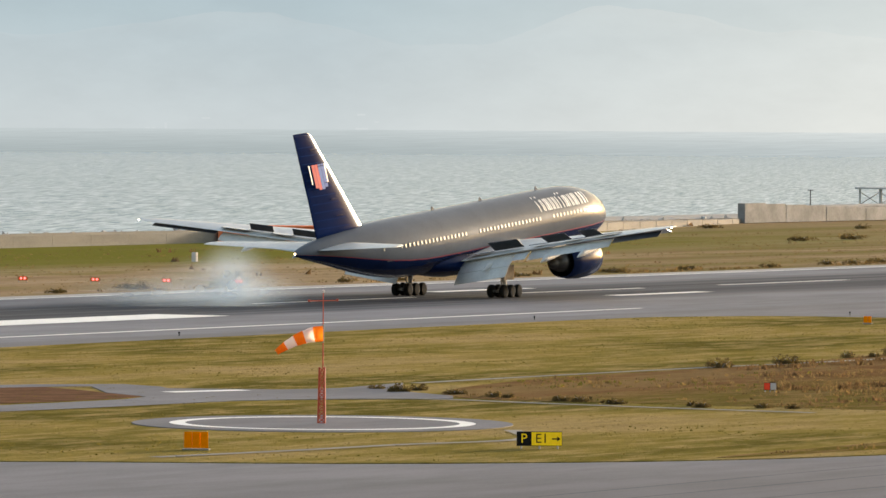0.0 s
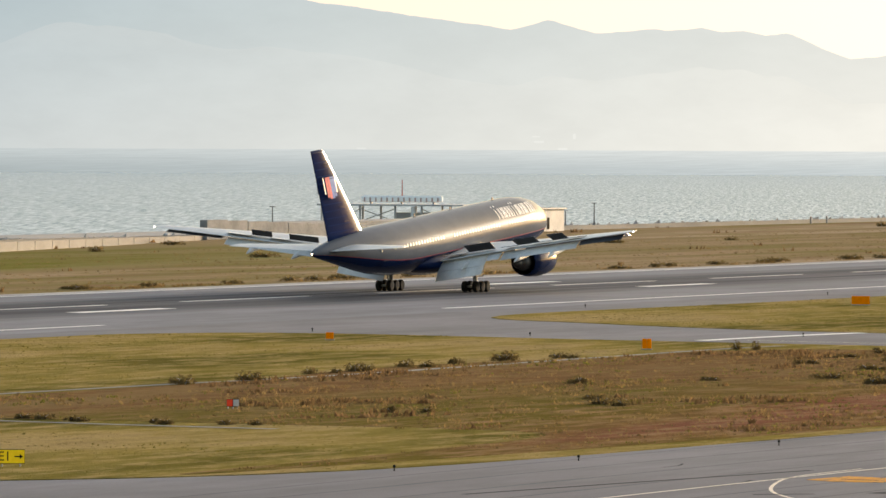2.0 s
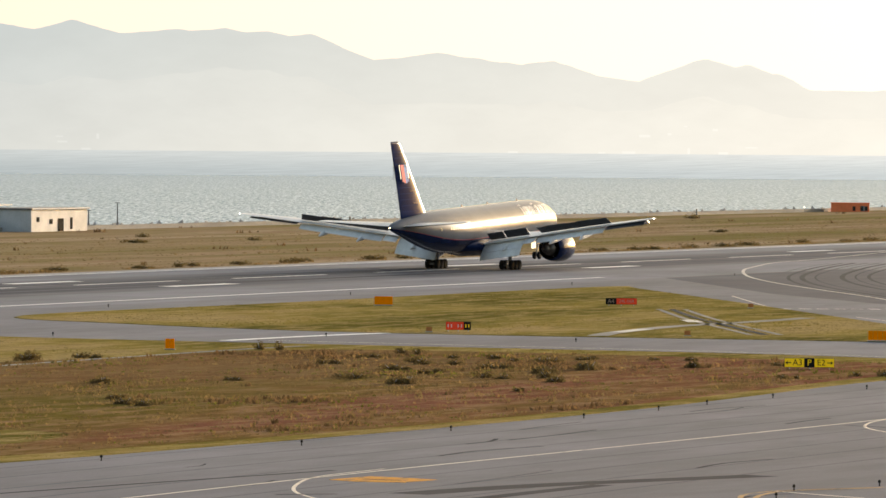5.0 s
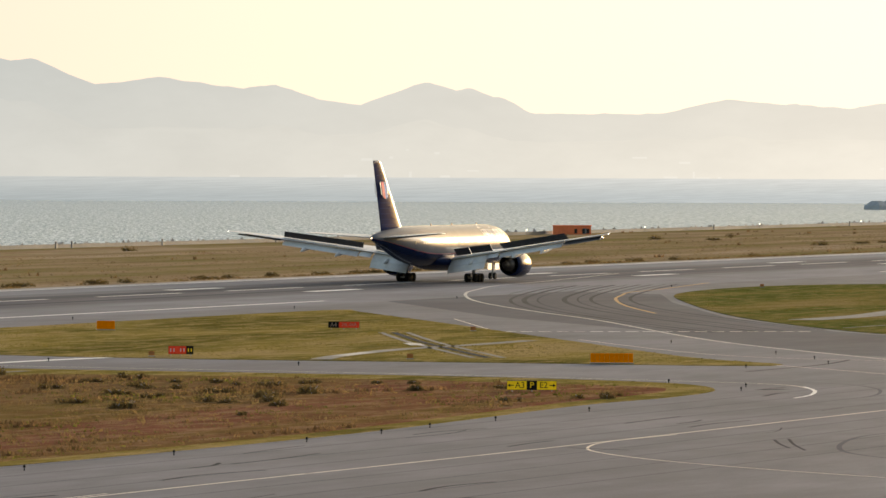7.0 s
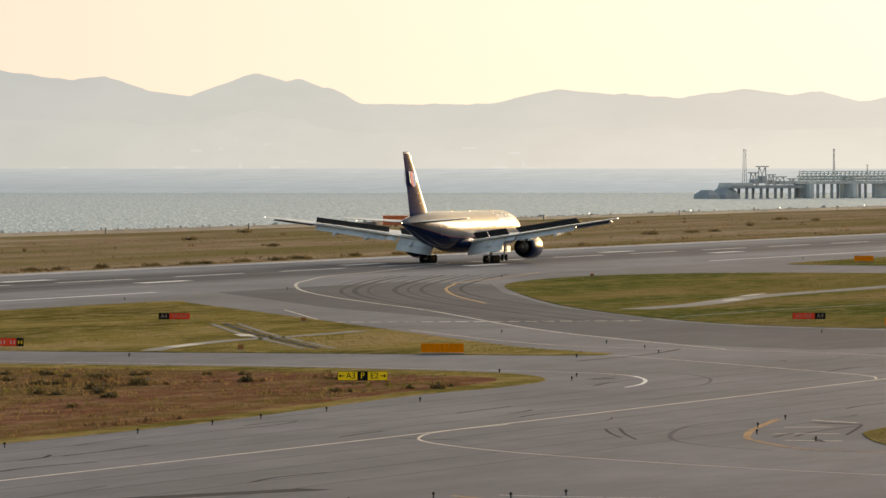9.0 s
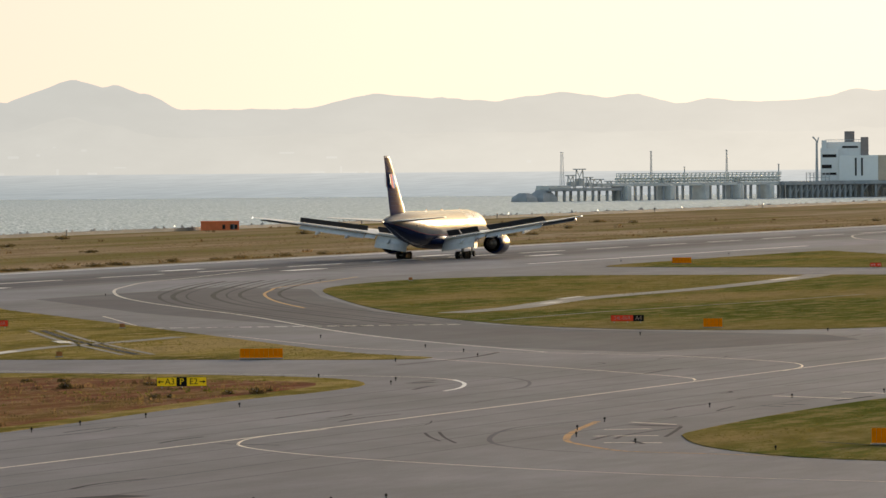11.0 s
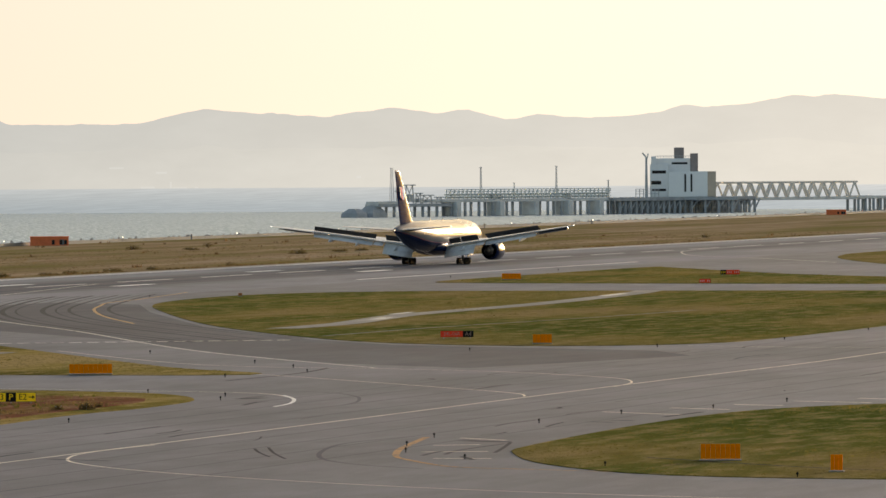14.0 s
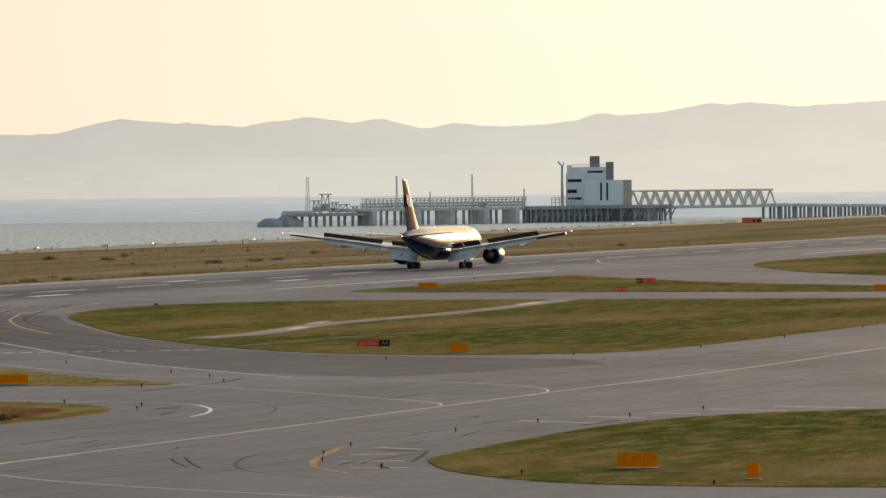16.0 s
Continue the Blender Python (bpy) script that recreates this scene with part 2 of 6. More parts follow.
M["sky"] = distance_material("evening_sky", (0.49, 0.42, 0.34), (0.49, 0.41, 0.33), 60, 190, ((1.24, 0.95, 0.69), (1.25, 0.96, 0.73)), 0)
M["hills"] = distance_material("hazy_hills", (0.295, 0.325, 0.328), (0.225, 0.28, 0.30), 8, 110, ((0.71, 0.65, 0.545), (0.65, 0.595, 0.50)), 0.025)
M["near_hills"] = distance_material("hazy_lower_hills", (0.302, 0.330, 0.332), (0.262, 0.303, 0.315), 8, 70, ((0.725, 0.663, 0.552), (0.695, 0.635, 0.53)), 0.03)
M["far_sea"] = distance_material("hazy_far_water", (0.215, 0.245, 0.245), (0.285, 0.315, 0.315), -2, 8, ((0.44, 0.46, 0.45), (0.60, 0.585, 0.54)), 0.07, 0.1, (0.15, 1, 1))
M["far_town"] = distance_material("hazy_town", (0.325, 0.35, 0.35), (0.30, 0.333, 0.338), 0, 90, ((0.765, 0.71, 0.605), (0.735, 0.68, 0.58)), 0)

M["grey_paint"] = plain("grey_aircraft_paint", (0.130, 0.142, 0.165), 0.24, 0.0, vary=0.10, scale=0.35, shine=0.03)
M["tail_shade"] = plain("tailplane_shade_grey", (0.10, 0.10, 0.105), 0.5, vary=0.15, scale=0.6, shine=0.2)
M["navy"] = plain("navy_aircraft_paint", (0.006, 0.017, 0.070), 0.19, 0.0, vary=0.2, scale=0.5)
M["navy"].node_tree.nodes["Principled BSDF"].inputs["Specular IOR Level"].default_value = 0.12
M["fin_navy"] = plain("navy_fin_paint", (0.006, 0.018, 0.080), 0.22, 0.0, vary=0.2, scale=0.5, shine=0.012)
M["fin_line"] = plain("pale_blue_line", (0.012, 0.032, 0.125), 0.5, vary=0.1, shine=0.0)
M["fin_glint"] = plain("painted_fin_glint", (0.86, 0.83, 0.78), 0.35, 0.3, vary=0.08)
M["red_stripe"] = plain("red_stripe", (0.32, 0.03, 0.05), 0.35, coat=0.3)
M["wing_white"] = plain("wing_grey_white", (0.80, 0.765, 0.71), 0.4, 0.0, vary=0.18, scale=0.6)
M["wing_shade"] = plain("painted_wing_shade", (0.030, 0.031, 0.036), 0.55, vary=0.3)
M["metal"] = plain("bare_metal", (0.62, 0.60, 0.58), 0.22, 0.95, vary=0.15)
M["dark_metal"] = plain("exhaust_metal", (0.10, 0.095, 0.09), 0.4, 0.8, vary=0.3)
M["tyre"] = plain("tyre_rubber_and_duct_shade", (0.016, 0.016, 0.017), 0.9, vary=0.3, scale=3, shine=0.1)
M["strut"] = plain("gear_steel", (0.32, 0.32, 0.33), 0.35, 0.6, vary=0.3, scale=3)
M["letter"] = plain("white_lettering", (0.93, 0.92, 0.90), 0.4, vary=0.05, shine=0.2)
# panes painted pale for the sun glow they reflect
M["pane"] = plain("cabin_window", (0.24, 0.235, 0.215), 0.3, 0.2, vary=0.1)
M["glass"] = plain("dark_glass", (0.02, 0.022, 0.026), 0.06, vary=0.1)
M["logo_red"] = plain("emblem_red", (0.50, 0.03, 0.03), 0.75, vary=0.05)
M["logo_blue"] = plain("emblem_blue", (0.03, 0.10, 0.40), 0.75, vary=0.05)
M["nav_light"] = glow("white_position_light", (1.0, 0.93, 0.8), 3.5)
M["tail_light"] = glow("amber_tail_light", (1.0, 0.72, 0.4), 5)
M["orange"] = plain("orange_board", (1.0, 0.25, 0.0), 0.8, vary=0.12, scale=2, shine=0.0)
M["papi"] = plain("dull_orange_paint", (0.42, 0.17, 0.06), 0.8, vary=0.2, scale=2, shine=0.05)
M["sign_red"] = plain("red_sign_face", (0.62, 0.06, 0.02), 0.7, vary=0.2, scale=2, shine=0.05)
M["sign_red"].node_tree.nodes["Principled BSDF"].inputs["Emission Color"].default_value = (*(0.62, 0.05, 0.03), 1)
M["sign_red"].node_tree.nodes["Principled BSDF"].inputs["Emission Strength"].default_value = 0.10  # faint glow added to brighten the face
M["sign_black"] = plain("black_sign_face", (0.016, 0.015, 0.014), 0.7, vary=0.2, scale=2, shine=0.05)
M["sign_yellow"] = plain("yellow_sign_face", (0.86, 0.56, 0.01), 0.7, vary=0.15, scale=2, shine=0.05)
M["sign_yellow"].node_tree.nodes["Principled BSDF"].inputs["Emission Color"].default_value = (*(0.80, 0.53, 0.02), 1)
M["sign_yellow"].node_tree.nodes["Principled BSDF"].inputs["Emission Strength"].default_value = 0.10  # faint glow added to brighten the face
M["sign_white"] = plain("white_sign_face", (0.62, 0.55, 0.52), 0.7, vary=0.15, scale=2, shine=0.05)
M["sign_dim"] = plain("dull_sign_lettering", (0.36, 0.25, 0.20), 0.7, vary=0.15, scale=2, shine=0.05)
M["red_lamp"] = glow("red_slope_light", (1.0, 0.12, 0.10), 2.2)
M["shore_lamp"] = glow("shore_marker_lamp", (1.0, 0.86, 0.6), 3)
M["mast_red"] = plain("red_lattice_paint", (0.58, 0.075, 0.03), 0.6, vary=0.3, scale=3)
M["wall_grey"] = plain("grey_wall_and_shade", (0.46, 0.46, 0.47), 0.7, vary=0.2, scale=0.3)
M["wall_cream"] = plain("cream_render", (0.68, 0.635, 0.58), 0.8, vary=0.2, scale=0.3)
M["dark_steel"] = plain("dark_steel", (0.17, 0.17, 0.175), 0.6, 0.3, vary=0.35, scale=0.5)
# berth steel and concrete are lightened: haze painted into their colour
M["pale_steel"] = plain("pale_green_steel", (0.74, 0.75, 0.70), 0.7, 0.0, vary=0.2, scale=0.4)
M["pier_concrete"] = plain("pier_concrete", (0.76, 0.74, 0.70), 0.9, vary=0.2, scale=0.15)
M["berth_steel"] = plain("hazed_grey_steel", (0.60, 0.59, 0.57), 0.75, 0.0, vary=0.25, scale=0.3)
M["rock"] = plain("armour_rock", (0.56, 0.53, 0.49), 0.9, vary=0.5, scale=0.6, local=False)
M["pier_dark"] = plain("pile_concrete", (0.46, 0.46, 0.46), 0.9, vary=0.25, scale=0.2)


# ---- building helpers ----
def mesh_of(bm, mats, smooth=False):
    me = bpy.data.meshes.new("mesh")
    if smooth:
        for f in bm.faces:
            f.smooth = True
    bm.normal_update()
    bm.to_mesh(me)
    bm.free()
    for m in (mats if isinstance(mats, (list, tuple)) else [mats]):
        me.materials.append(m)
    return me


def part(name, bm, mat, parent=None, label="", smooth=False, at=None):
    ob = new(name, mesh_of(bm, mat, smooth))
    if at is not None:
        ob.matrix_basis = at
    if parent is not None:
        ob.parent = parent
    if label:
        tagged(ob, label)
    return ob


def thing(name, at, label, category, group=""):
    ob = new(name)
    ob.empty_display_size = 0.2
    ob.matrix_basis = at
    return tagged(ob, label, category, group)


def box(bm, cx, cy, cz, sx, sy, sz, bevel=0.0, turn=None):
    m = Matrix.Translation((cx, cy, cz)) @ (turn or Matrix()) @ Matrix.Diagonal((sx, sy, sz, 1))
    vs = bmesh.ops.create_cube(bm, size=1, matrix=m)["verts"]
    if bevel:
        es = list({e for v in vs for e in v.link_edges})
        bmesh.ops.bevel(bm, geom=es, offset=bevel, segments=1, affect="EDGES")
    return bm


def rod(bm, p, q, r, r2=None, n=8):
    p, q = Vector(p), Vector(q)
    d = q - p
    m = Matrix.Translation((p + q) / 2) @ d.to_track_quat("Z", "Y").to_matrix().to_4x4()
    bmesh.ops.create_cone(bm, cap_ends=True, segments=n, radius1=r, radius2=r if r2 is None else r2, depth=d.length, matrix=m)
    return bm


def loft(bm, rings, caps=True, slot=None, closed=True):
    rows = [[bm.verts.new(p) for p in r] for r in rings]
    n = len(rows[0])
    for i in range(len(rows) - 1):
        for j in range(n if closed else n - 1):
            k = (j + 1) % n
            f = bm.faces.new((rows[i][j], rows[i][k], rows[i + 1][k], rows[i + 1][j]))
            if slot:
                f.material_index = slot(i, j)
    if caps:
        bm.faces.new(rows[0][::-1])
        bm.faces.new(rows[-1])
    bmesh.ops.recalc_face_normals(bm, faces=bm.faces[:])
    return bm


def slab(outline, z, thick):
    """A flat sheet with an outline and a thickness below z."""
    bm = bmesh.new()
    top = [bm.verts.new((x, y, z)) for x, y in outline]
    low = [bm.verts.new((x, y, z - thick)) for x, y in outline]
    bm.faces.new(top)
    n = len(top)
    for i in range(n):
        bm.faces.new((top[i], low[i], low[(i + 1) % n], top[(i + 1) % n]))
    bmesh.ops.recalc_face_normals(bm, faces=bm.faces[:])
    bmesh.ops.triangulate(bm, faces=bm.faces[:])
    return bm


def smooth_outline(pts, step=4.0):
    """A closed round outline through the corners (Catmull-Rom)."""
    out, n = [], len(pts)
    for i in range(n):
        p0, p1, p2, p3 = (Vector(pts[(i + k) % n]) for k in (-1, 0, 1, 2))
        m = max(2, min(24, int((p2 - p1).length / step)))
        for j in range(m):
            t = j / m
            out.append(tuple(0.5 * (2 * p1 + (p2 - p0) * t + (2 * p0 - 5 * p1 + 4 * p2 - p3) * t * t + (3 * p1 - p0 - 3 * p2 + p3) * t ** 3)))
    return out


def curve_points(pts, step=2.0):
    """An open smooth line through the points."""
    out, n = [], len(pts)
    for i in range(n - 1):
        p0, p1, p2, p3 = (Vector(pts[min(max(i + k, 0), n - 1)]) for k in (-1, 0, 1, 2))
        m = max(2, int((p2 - p1).length / step))
        for j in range(m):
            t = j / m
            out.append(0.5 * (2 * p1 + (p2 - p0) * t + (2 * p0 - 5 * p1 + 4 * p2 - p3) * t * t + (3 * p1 - p0 - 3 * p2 + p3) * t ** 3))
    out.append(Vector(pts[-1]))
    return out


def stripe(pts, width, z=0.012):
    bm = bmesh.new()
    ps = [Vector(p) for p in pts]
    rows = []
    for i, p in enumerate(ps):
        d = (ps[min(i + 1, len(ps) - 1)] - ps[max(i - 1, 0)]).normalized()
        s = Vector((-d.y, d.x)) * width / 2
        rows.append((bm.verts.new((p.x + s.x, p.y + s.y, z)), bm.verts.new((p.x - s.x, p.y - s.y, z))))
    for (a, b), (c, d) in zip(rows, rows[1:]):
        f = bm.faces.new((a, b, d, c))
    bmesh.ops.recalc_face_normals(bm, faces=bm.faces[:])
    for f in bm.faces:
        if f.normal.z < 0:
            f.normal_flip()
    return bm


def marking(name, pts, width, mat, label, z=0.012, category="marking"):
    ob = part(name, stripe(pts, width, z), M[mat])
    return tagged(ob, label, category, kind="structure")


# ---- ground, pavement, sea and distance ----
def build_ground():
    bm = bmesh.new()
    xs = [-400 + 100 * i for i in range(46)]
    ys = [-300, -100, 0, 100, 200, 300, 376, 420, 460, 500, 530, 545, 549, 560]
    grid = [[bm.verts.new((x, y, -0.06 + (0.25 * noise.noise((x * 0.01, y * 0.02, 3)) if 380 < y < 540 else 0) - (4.6 if y > 550 else 0))) for y in ys] for x in xs]
    for i in range(len(xs) - 1):
        for j in range(len(ys) - 1):
            bm.faces.new((grid[i][j], grid[i + 1][j], grid[i + 1][j + 1], grid[i][j + 1]))
    tagged(part("ground", bm, M["far_grass"]), "dry grass plain of the airfield island", "ground", kind="structure")
    tagged(part("runway", slab([(-300, 304), (4000, 304), (4000, 379), (-300, 379)], 0.0, 0.04), M["runway"]),
           "grey asphalt runway with dark tyre deposits", "runway", kind="structure")
    tagged(part("taxiway_pavement", slab([(-300, -200), (2600, -200), (2600, 303.99), (-300, 303.99)], 0.0, 0.04), M["asphalt"]),
           "worn grey asphalt taxiways with fillets", "pavement", kind="structure")
    # sea: level out to the berth, then on to the far shore under the haze
    bm = bmesh.new()
    far = bmesh.new()
    rim = []
    for az in range(-10, 131, 5):
        a = radians(az)
        x, y = math.sin(a), math.cos(a)
        rim.append((x * 3900, y * 3900))
        rim_out = [far.verts.new((x * 3899, max(y * 3899, -600), -4.0)), far.verts.new((x * 4760, max(y * 4760, -600), 7.3))]
        if az > -10:
            far.faces.new((last[0], last[1], rim_out[1], rim_out[0]))
        last = rim_out
    low = [bm.verts.new((-700, 520, -4)), bm.verts.new((4000, 520, -4))]
    bm.faces.new([low[0]] + [bm.verts.new((x, y, -4)) for x, y in rim if y > 560] + [low[1]])
    bmesh.ops.triangulate(bm, faces=bm.faces[:])
    for q in (bm, far):
        q.normal_update()
        for f in q.faces:
            if f.normal.z < 0:
                f.normal_flip()
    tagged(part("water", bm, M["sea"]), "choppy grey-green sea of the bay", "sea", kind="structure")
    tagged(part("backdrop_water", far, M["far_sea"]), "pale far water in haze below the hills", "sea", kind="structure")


HILLS = (  # azimuth and elevation of a top, fall to either side for each degree
    (56.5, 1.40, 0.10, 0.12), (59.6, 1.28, 0.15, 0.18), (61.0, 1.16, 0.2, 0.2), (62.2, 1.22, 0.15, 0.15), (63.1, 1.24, 0.12, 0.14),
    (63.9, 1.18, 0.15, 0.30), (64.5, 1.05, 0.2, 0.25), (65.1, 0.94, 0.25, 0.2), (65.5, 0.91, 0.2, 0.25), (66.2, 0.93, 0.30, 0.30),
    (67.05, 0.86, 0.1, 0.2), (67.45, 0.872, 0.12, 0.3), (67.8, 0.85, 0.1, 0.3), (68.14, 0.825, 0.1, 0.45), (69.15, 0.678, 0.13, 0.14),
    (70.1, 0.62, 0.13, 0.36), (71.3, 0.648, 0.38, 0.30), (71.66, 0.602, 0.3, 0.42), (71.92, 0.53, 0.3, 0.6), (73.72, 0.515, 0.25, 0.1),
    (74.28, 0.476, 0.1, 0.09), (75.25, 0.518, 0.15, 0.14), (75.89, 0.49, 0.1, 0.27), (76.44, 0.456, 0.2, 0.1), (77.63, 0.532, 0.38, 0.2),
    (78.5, 0.597, 0.2, 0.06), (78.86, 0.604, 0.1, 0.12), (80.2, 0.622, 0.06, 0.05), (82.5, 0.6, 0.05, 0.05))


def build_distance():
    def crest(az, drop, seed):
        e = max(h - drop + 0.02 * (fl + fr) / 2 - math.hypot(az - a, 0.03) * (fl if az < a else fr) for a, h, fl, fr in HILLS)
        e = max(e, 0.392 - drop * 0.6)
        return e + 0.011 * noise.fractal((az * 4.0, seed, 0), 0.7, 2.2, 6)

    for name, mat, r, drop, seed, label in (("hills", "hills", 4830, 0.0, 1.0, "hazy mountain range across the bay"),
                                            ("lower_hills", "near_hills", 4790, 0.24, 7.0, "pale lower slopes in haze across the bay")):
        bm = bmesh.new()
        cols = []
        for i in range(700):
            az = 54 + 30 * i / 699
            a = radians(az)
            top = 18.45 + r * math.tan(radians(crest(az, drop, seed)))
            if drop:
                top = 18.45 + (top - 18.45) * (0.75 + 0.35 * noise.noise((az * 0.6, 9, 2)))
            col = []
            for k in range(7):
                f = k / 6
                rr = r + 45 * f * (1 if f < 1 else 1.3)
                z = 5.5 + (top - 5.5) * math.sin(f * math.pi / 2) + (3 * noise.noise((az * 3, f * 4, seed)) if 0 < k < 6 else 0)
                col.append(bm.verts.new((rr * math.sin(a), rr * math.cos(a), z)))
            cols.append(col)
        for p, q in zip(cols, cols[1:]):
            for k in range(6):
                bm.faces.new((p[k], p[k + 1], q[k + 1], q[k]))
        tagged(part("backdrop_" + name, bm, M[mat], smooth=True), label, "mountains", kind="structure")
    bm = bmesh.new()
    prev = None
    for i in range(33):
        a = radians(50 + i)
        col = [bm.verts.new((4930 * math.sin(a), 4930 * math.cos(a), z)) for z in (0, 152)]
        if prev:
            bm.faces.new((prev[0], prev[1], col[1], col[0]))
        prev = col
    tagged(part("backdrop_sky", bm, M["sky"]), "pale peach evening sky above the hills", "sky", kind="structure")


build_ground()
build_distance()

GRASS = {
    "main": ("grass", [(280, 296), (300, 215), (314, 201), (326, 181), (348, 166), (393, 160.5), (450, 158), (510, 160.5), (530, 159.6), (549, 161), (564, 168.5), (571.5, 181), (575, 192), (577, 213), (581, 250), (586, 280), (578, 293), (550, 297), (400, 297)]),
    "triangle": ("grass", [(652, 293), (632, 274), (619, 250), (615, 228), (616, 200), (616, 180), (622, 176), (640, 190), (692, 218), (758, 253), (815, 284), (826, 290), (800, 292), (720, 292)]),
    "oval": ("green", [(893, 266), (811, 235), (750, 205), (728, 188), (720, 172), (729, 159), (760, 155), (869, 154), (1020, 154), (1040, 165), (1044, 190), (1047, 250), (1045, 272), (1030, 286), (1000, 290), (950, 284)]),
    "wedge": ("green", [(1136, 291), (1122, 280), (1112, 240), (1104, 200), (1106, 178), (1116, 178), (1154, 203), (1208, 245), (1290, 285), (1304, 291), (1280, 292.5), (1200, 292.5)]),
    "next": ("green", [(1461, 287), (1345, 257), (1277, 227), (1200, 186), (1190, 165), (1210, 156), (2200, 156), (2200, 293), (1600, 293)]),
    "south": ("green", [(340, 104.9), (345, 106.0), (349, 105.8), (352, 104.1), (355, 102.3), (357.5, 99), (358, 90), (356, 70), (350, 40), (320, 40), (322, 80), (330, 98)]),
    "near": ("green", [(447, 109.5), (460, 111.5), (500, 112.5), (528, 110.5), (544, 103), (552, 90), (556, 70), (556, 20), (430, 20), (415, 40), (412, 74), (416, 92), (430, 103)]),
}
for key, (mat, pts) in GRASS.items():
    tagged(part("ground_" + key, slab(smooth_outline(pts), 0.05, 0.1), M[mat]), "grass infield between the taxiways", "grass", kind="structure")


# ---- markings on the pavement ----
def line(*pts):
    return [Vector(p) for p in pts]


def build_markings():
    marking("runway_edge_line", line((300, 311), (600, 311)), 0.9, "white_paint", "white runway edge line")
    marking("runway_edge_line", line((678, 311), (878, 311)), 0.9, "white_paint", "white runway edge line")
    marking("runway_edge_line", line((1159, 311), (1374, 311)), 0.9, "white_paint", "white runway edge line")
    marking("runway_edge_line", line((1640, 311), (3200, 311)), 0.9, "white_paint", "white runway edge line")
    marking("runway_far_line", line((300, 374), (3200, 374)), 1.0, "white_paint", "white far runway edge line")
    marking("runway_shoulder", line((300, 377), (3200, 377)), 3.4, "shoulder", "pale concrete runway shoulder", z=0.008)
    marking("aiming_point", line((440, 332), (552, 332)), 8.0, "white_paint", "broad white aiming point marking")
    marking("aiming_point", line((440, 358), (552, 358)), 8.0, "white_paint", "broad white aiming point marking")
    for x in (640, 788, 939, 1097, 1250):
        marking("touchdown_bar", line((x, 335), (x + 21, 335)), 2.2, "white_paint", "white touchdown zone bar")
        marking("touchdown_bar", line((x, 356), (x + 21, 356)), 2.2, "white_paint", "white touchdown zone bar")
    x = 588
    while x < 2600:
        marking("centre_dash", line((x, 347), (x + 32, 347)), 0.95, "dash_paint", "worn white runway centre dash")
        x += 50
    y = ((300, 142.5), (361, 141.4), (433, 138.6), (510, 136.6), (593, 134.8), (661, 132.4), (760, 132.4), (1100, 132.4))
    marking("taxiway_line", curve_points([(x, v) for x, v in y], 10), 0.27, "cream_paint", "pale taxiway centre line")
    for pts in (((365, 142.0), (355, 141.9), (347, 139.9), (339, 136.8), (332, 132.5), (322, 125.7), (312, 117)),
                ((459, 137.3), (447, 138.0), (438, 136.9), (429, 133.5), (417, 124.6), (404, 110.5), (394, 96.2), (387, 80.3), (380, 60)),
                ((560, 136.3), (565, 137.6), (572, 141.5), (582, 148.5), (605, 164.8), (640, 190), (700, 225), (785, 262)),
                ((585, 134.6), (598, 135.9), (611, 140.9), (628, 154.8), (637, 167.8), (650, 190), (700, 220)),
                ((735, 132.6), (722, 133.6), (715, 138), (716, 146), (722, 158))):
        marking("taxiway_lead_line", curve_points(pts), 0.21, "cream_paint", "pale curved taxiway lead line")
    for pts in (((1120, 345), (1032, 331), (1000, 327), (970, 320), (940, 312), (898, 297.4), (861, 281.6), (825, 264.1), (785, 244.1), (700, 205), (640, 170)),
                ((1040, 306), (985, 297), (958, 293.5), (938, 288.5), (908, 280.2), (866, 265.8), (826, 249.8))):
        marking("runway_exit_line", curve_points(pts), 0.45, "yellow_paint" if pts[0][0] < 1100 else "faint_paint", "curved runway exit line")
    marking("runway_exit_line", curve_points(((1640, 347), (1560, 341), (1520, 334), (1470, 320), (1423, 296), (1360, 268))), 0.45, "faint_paint", "curved runway exit line")
    hook = ((588, 240), (582, 205), (577.5, 187), (572.5, 174), (570.7, 168.5), (568, 162.8), (563.9, 158.7), (556, 154.9), (550, 152.9), (541, 150.8), (534, 150.1))
    marking("taxiway_edge_line", curve_points(hook), 0.24, "cream_paint", "worn tan taxiway edge line")
    marking("taxiway_edge_line", curve_points(((561, 156.9), (556, 154.9), (550, 152.9), (541, 150.8), (534, 150.1))), 0.34, "dash_paint", "cream end of the taxiway edge line", z=0.02)
    marking("scuffed_arc", curve_points([(x + 3.5, y - 4.5) for x, y in hook[3:]]), 0.3, "exit_asphalt", "dark scuffed arc on the asphalt", z=0.008)
    for k in range(11):
        # tyre marks that swing off the runway into the exit
        o = k * 2.3 - 9
        marking("tyre_mark", curve_points(((1010 + o, 314 - o * 0.55), (964 + o, 304 - o * 0.55), (905 + o, 288.5 - o * 0.5), (855 + o, 270.5 - o * 0.45), (805 + o, 247.5 - o * 0.4), (740 + o, 214 - o * 0.4))),
                0.28 + 0.22 * (k % 3), "sealant" if k % 4 else "exit_asphalt", "dark curved tyre mark in the runway exit", z=0.0075)
    tagged(part("pavement_exit", slab([(960, 303), (880, 303), (800, 262), (740, 224), (690, 199), (655, 178), (640, 161), (658, 156), (684, 149.5), (702, 157), (712, 172), (724, 190), (748, 206), (809, 236), (892, 267.5), (945, 285)], 0.005, 0.03), M["exit_asphalt"]),
           "dark resurfaced asphalt of the runway exit", "pavement", kind="structure")
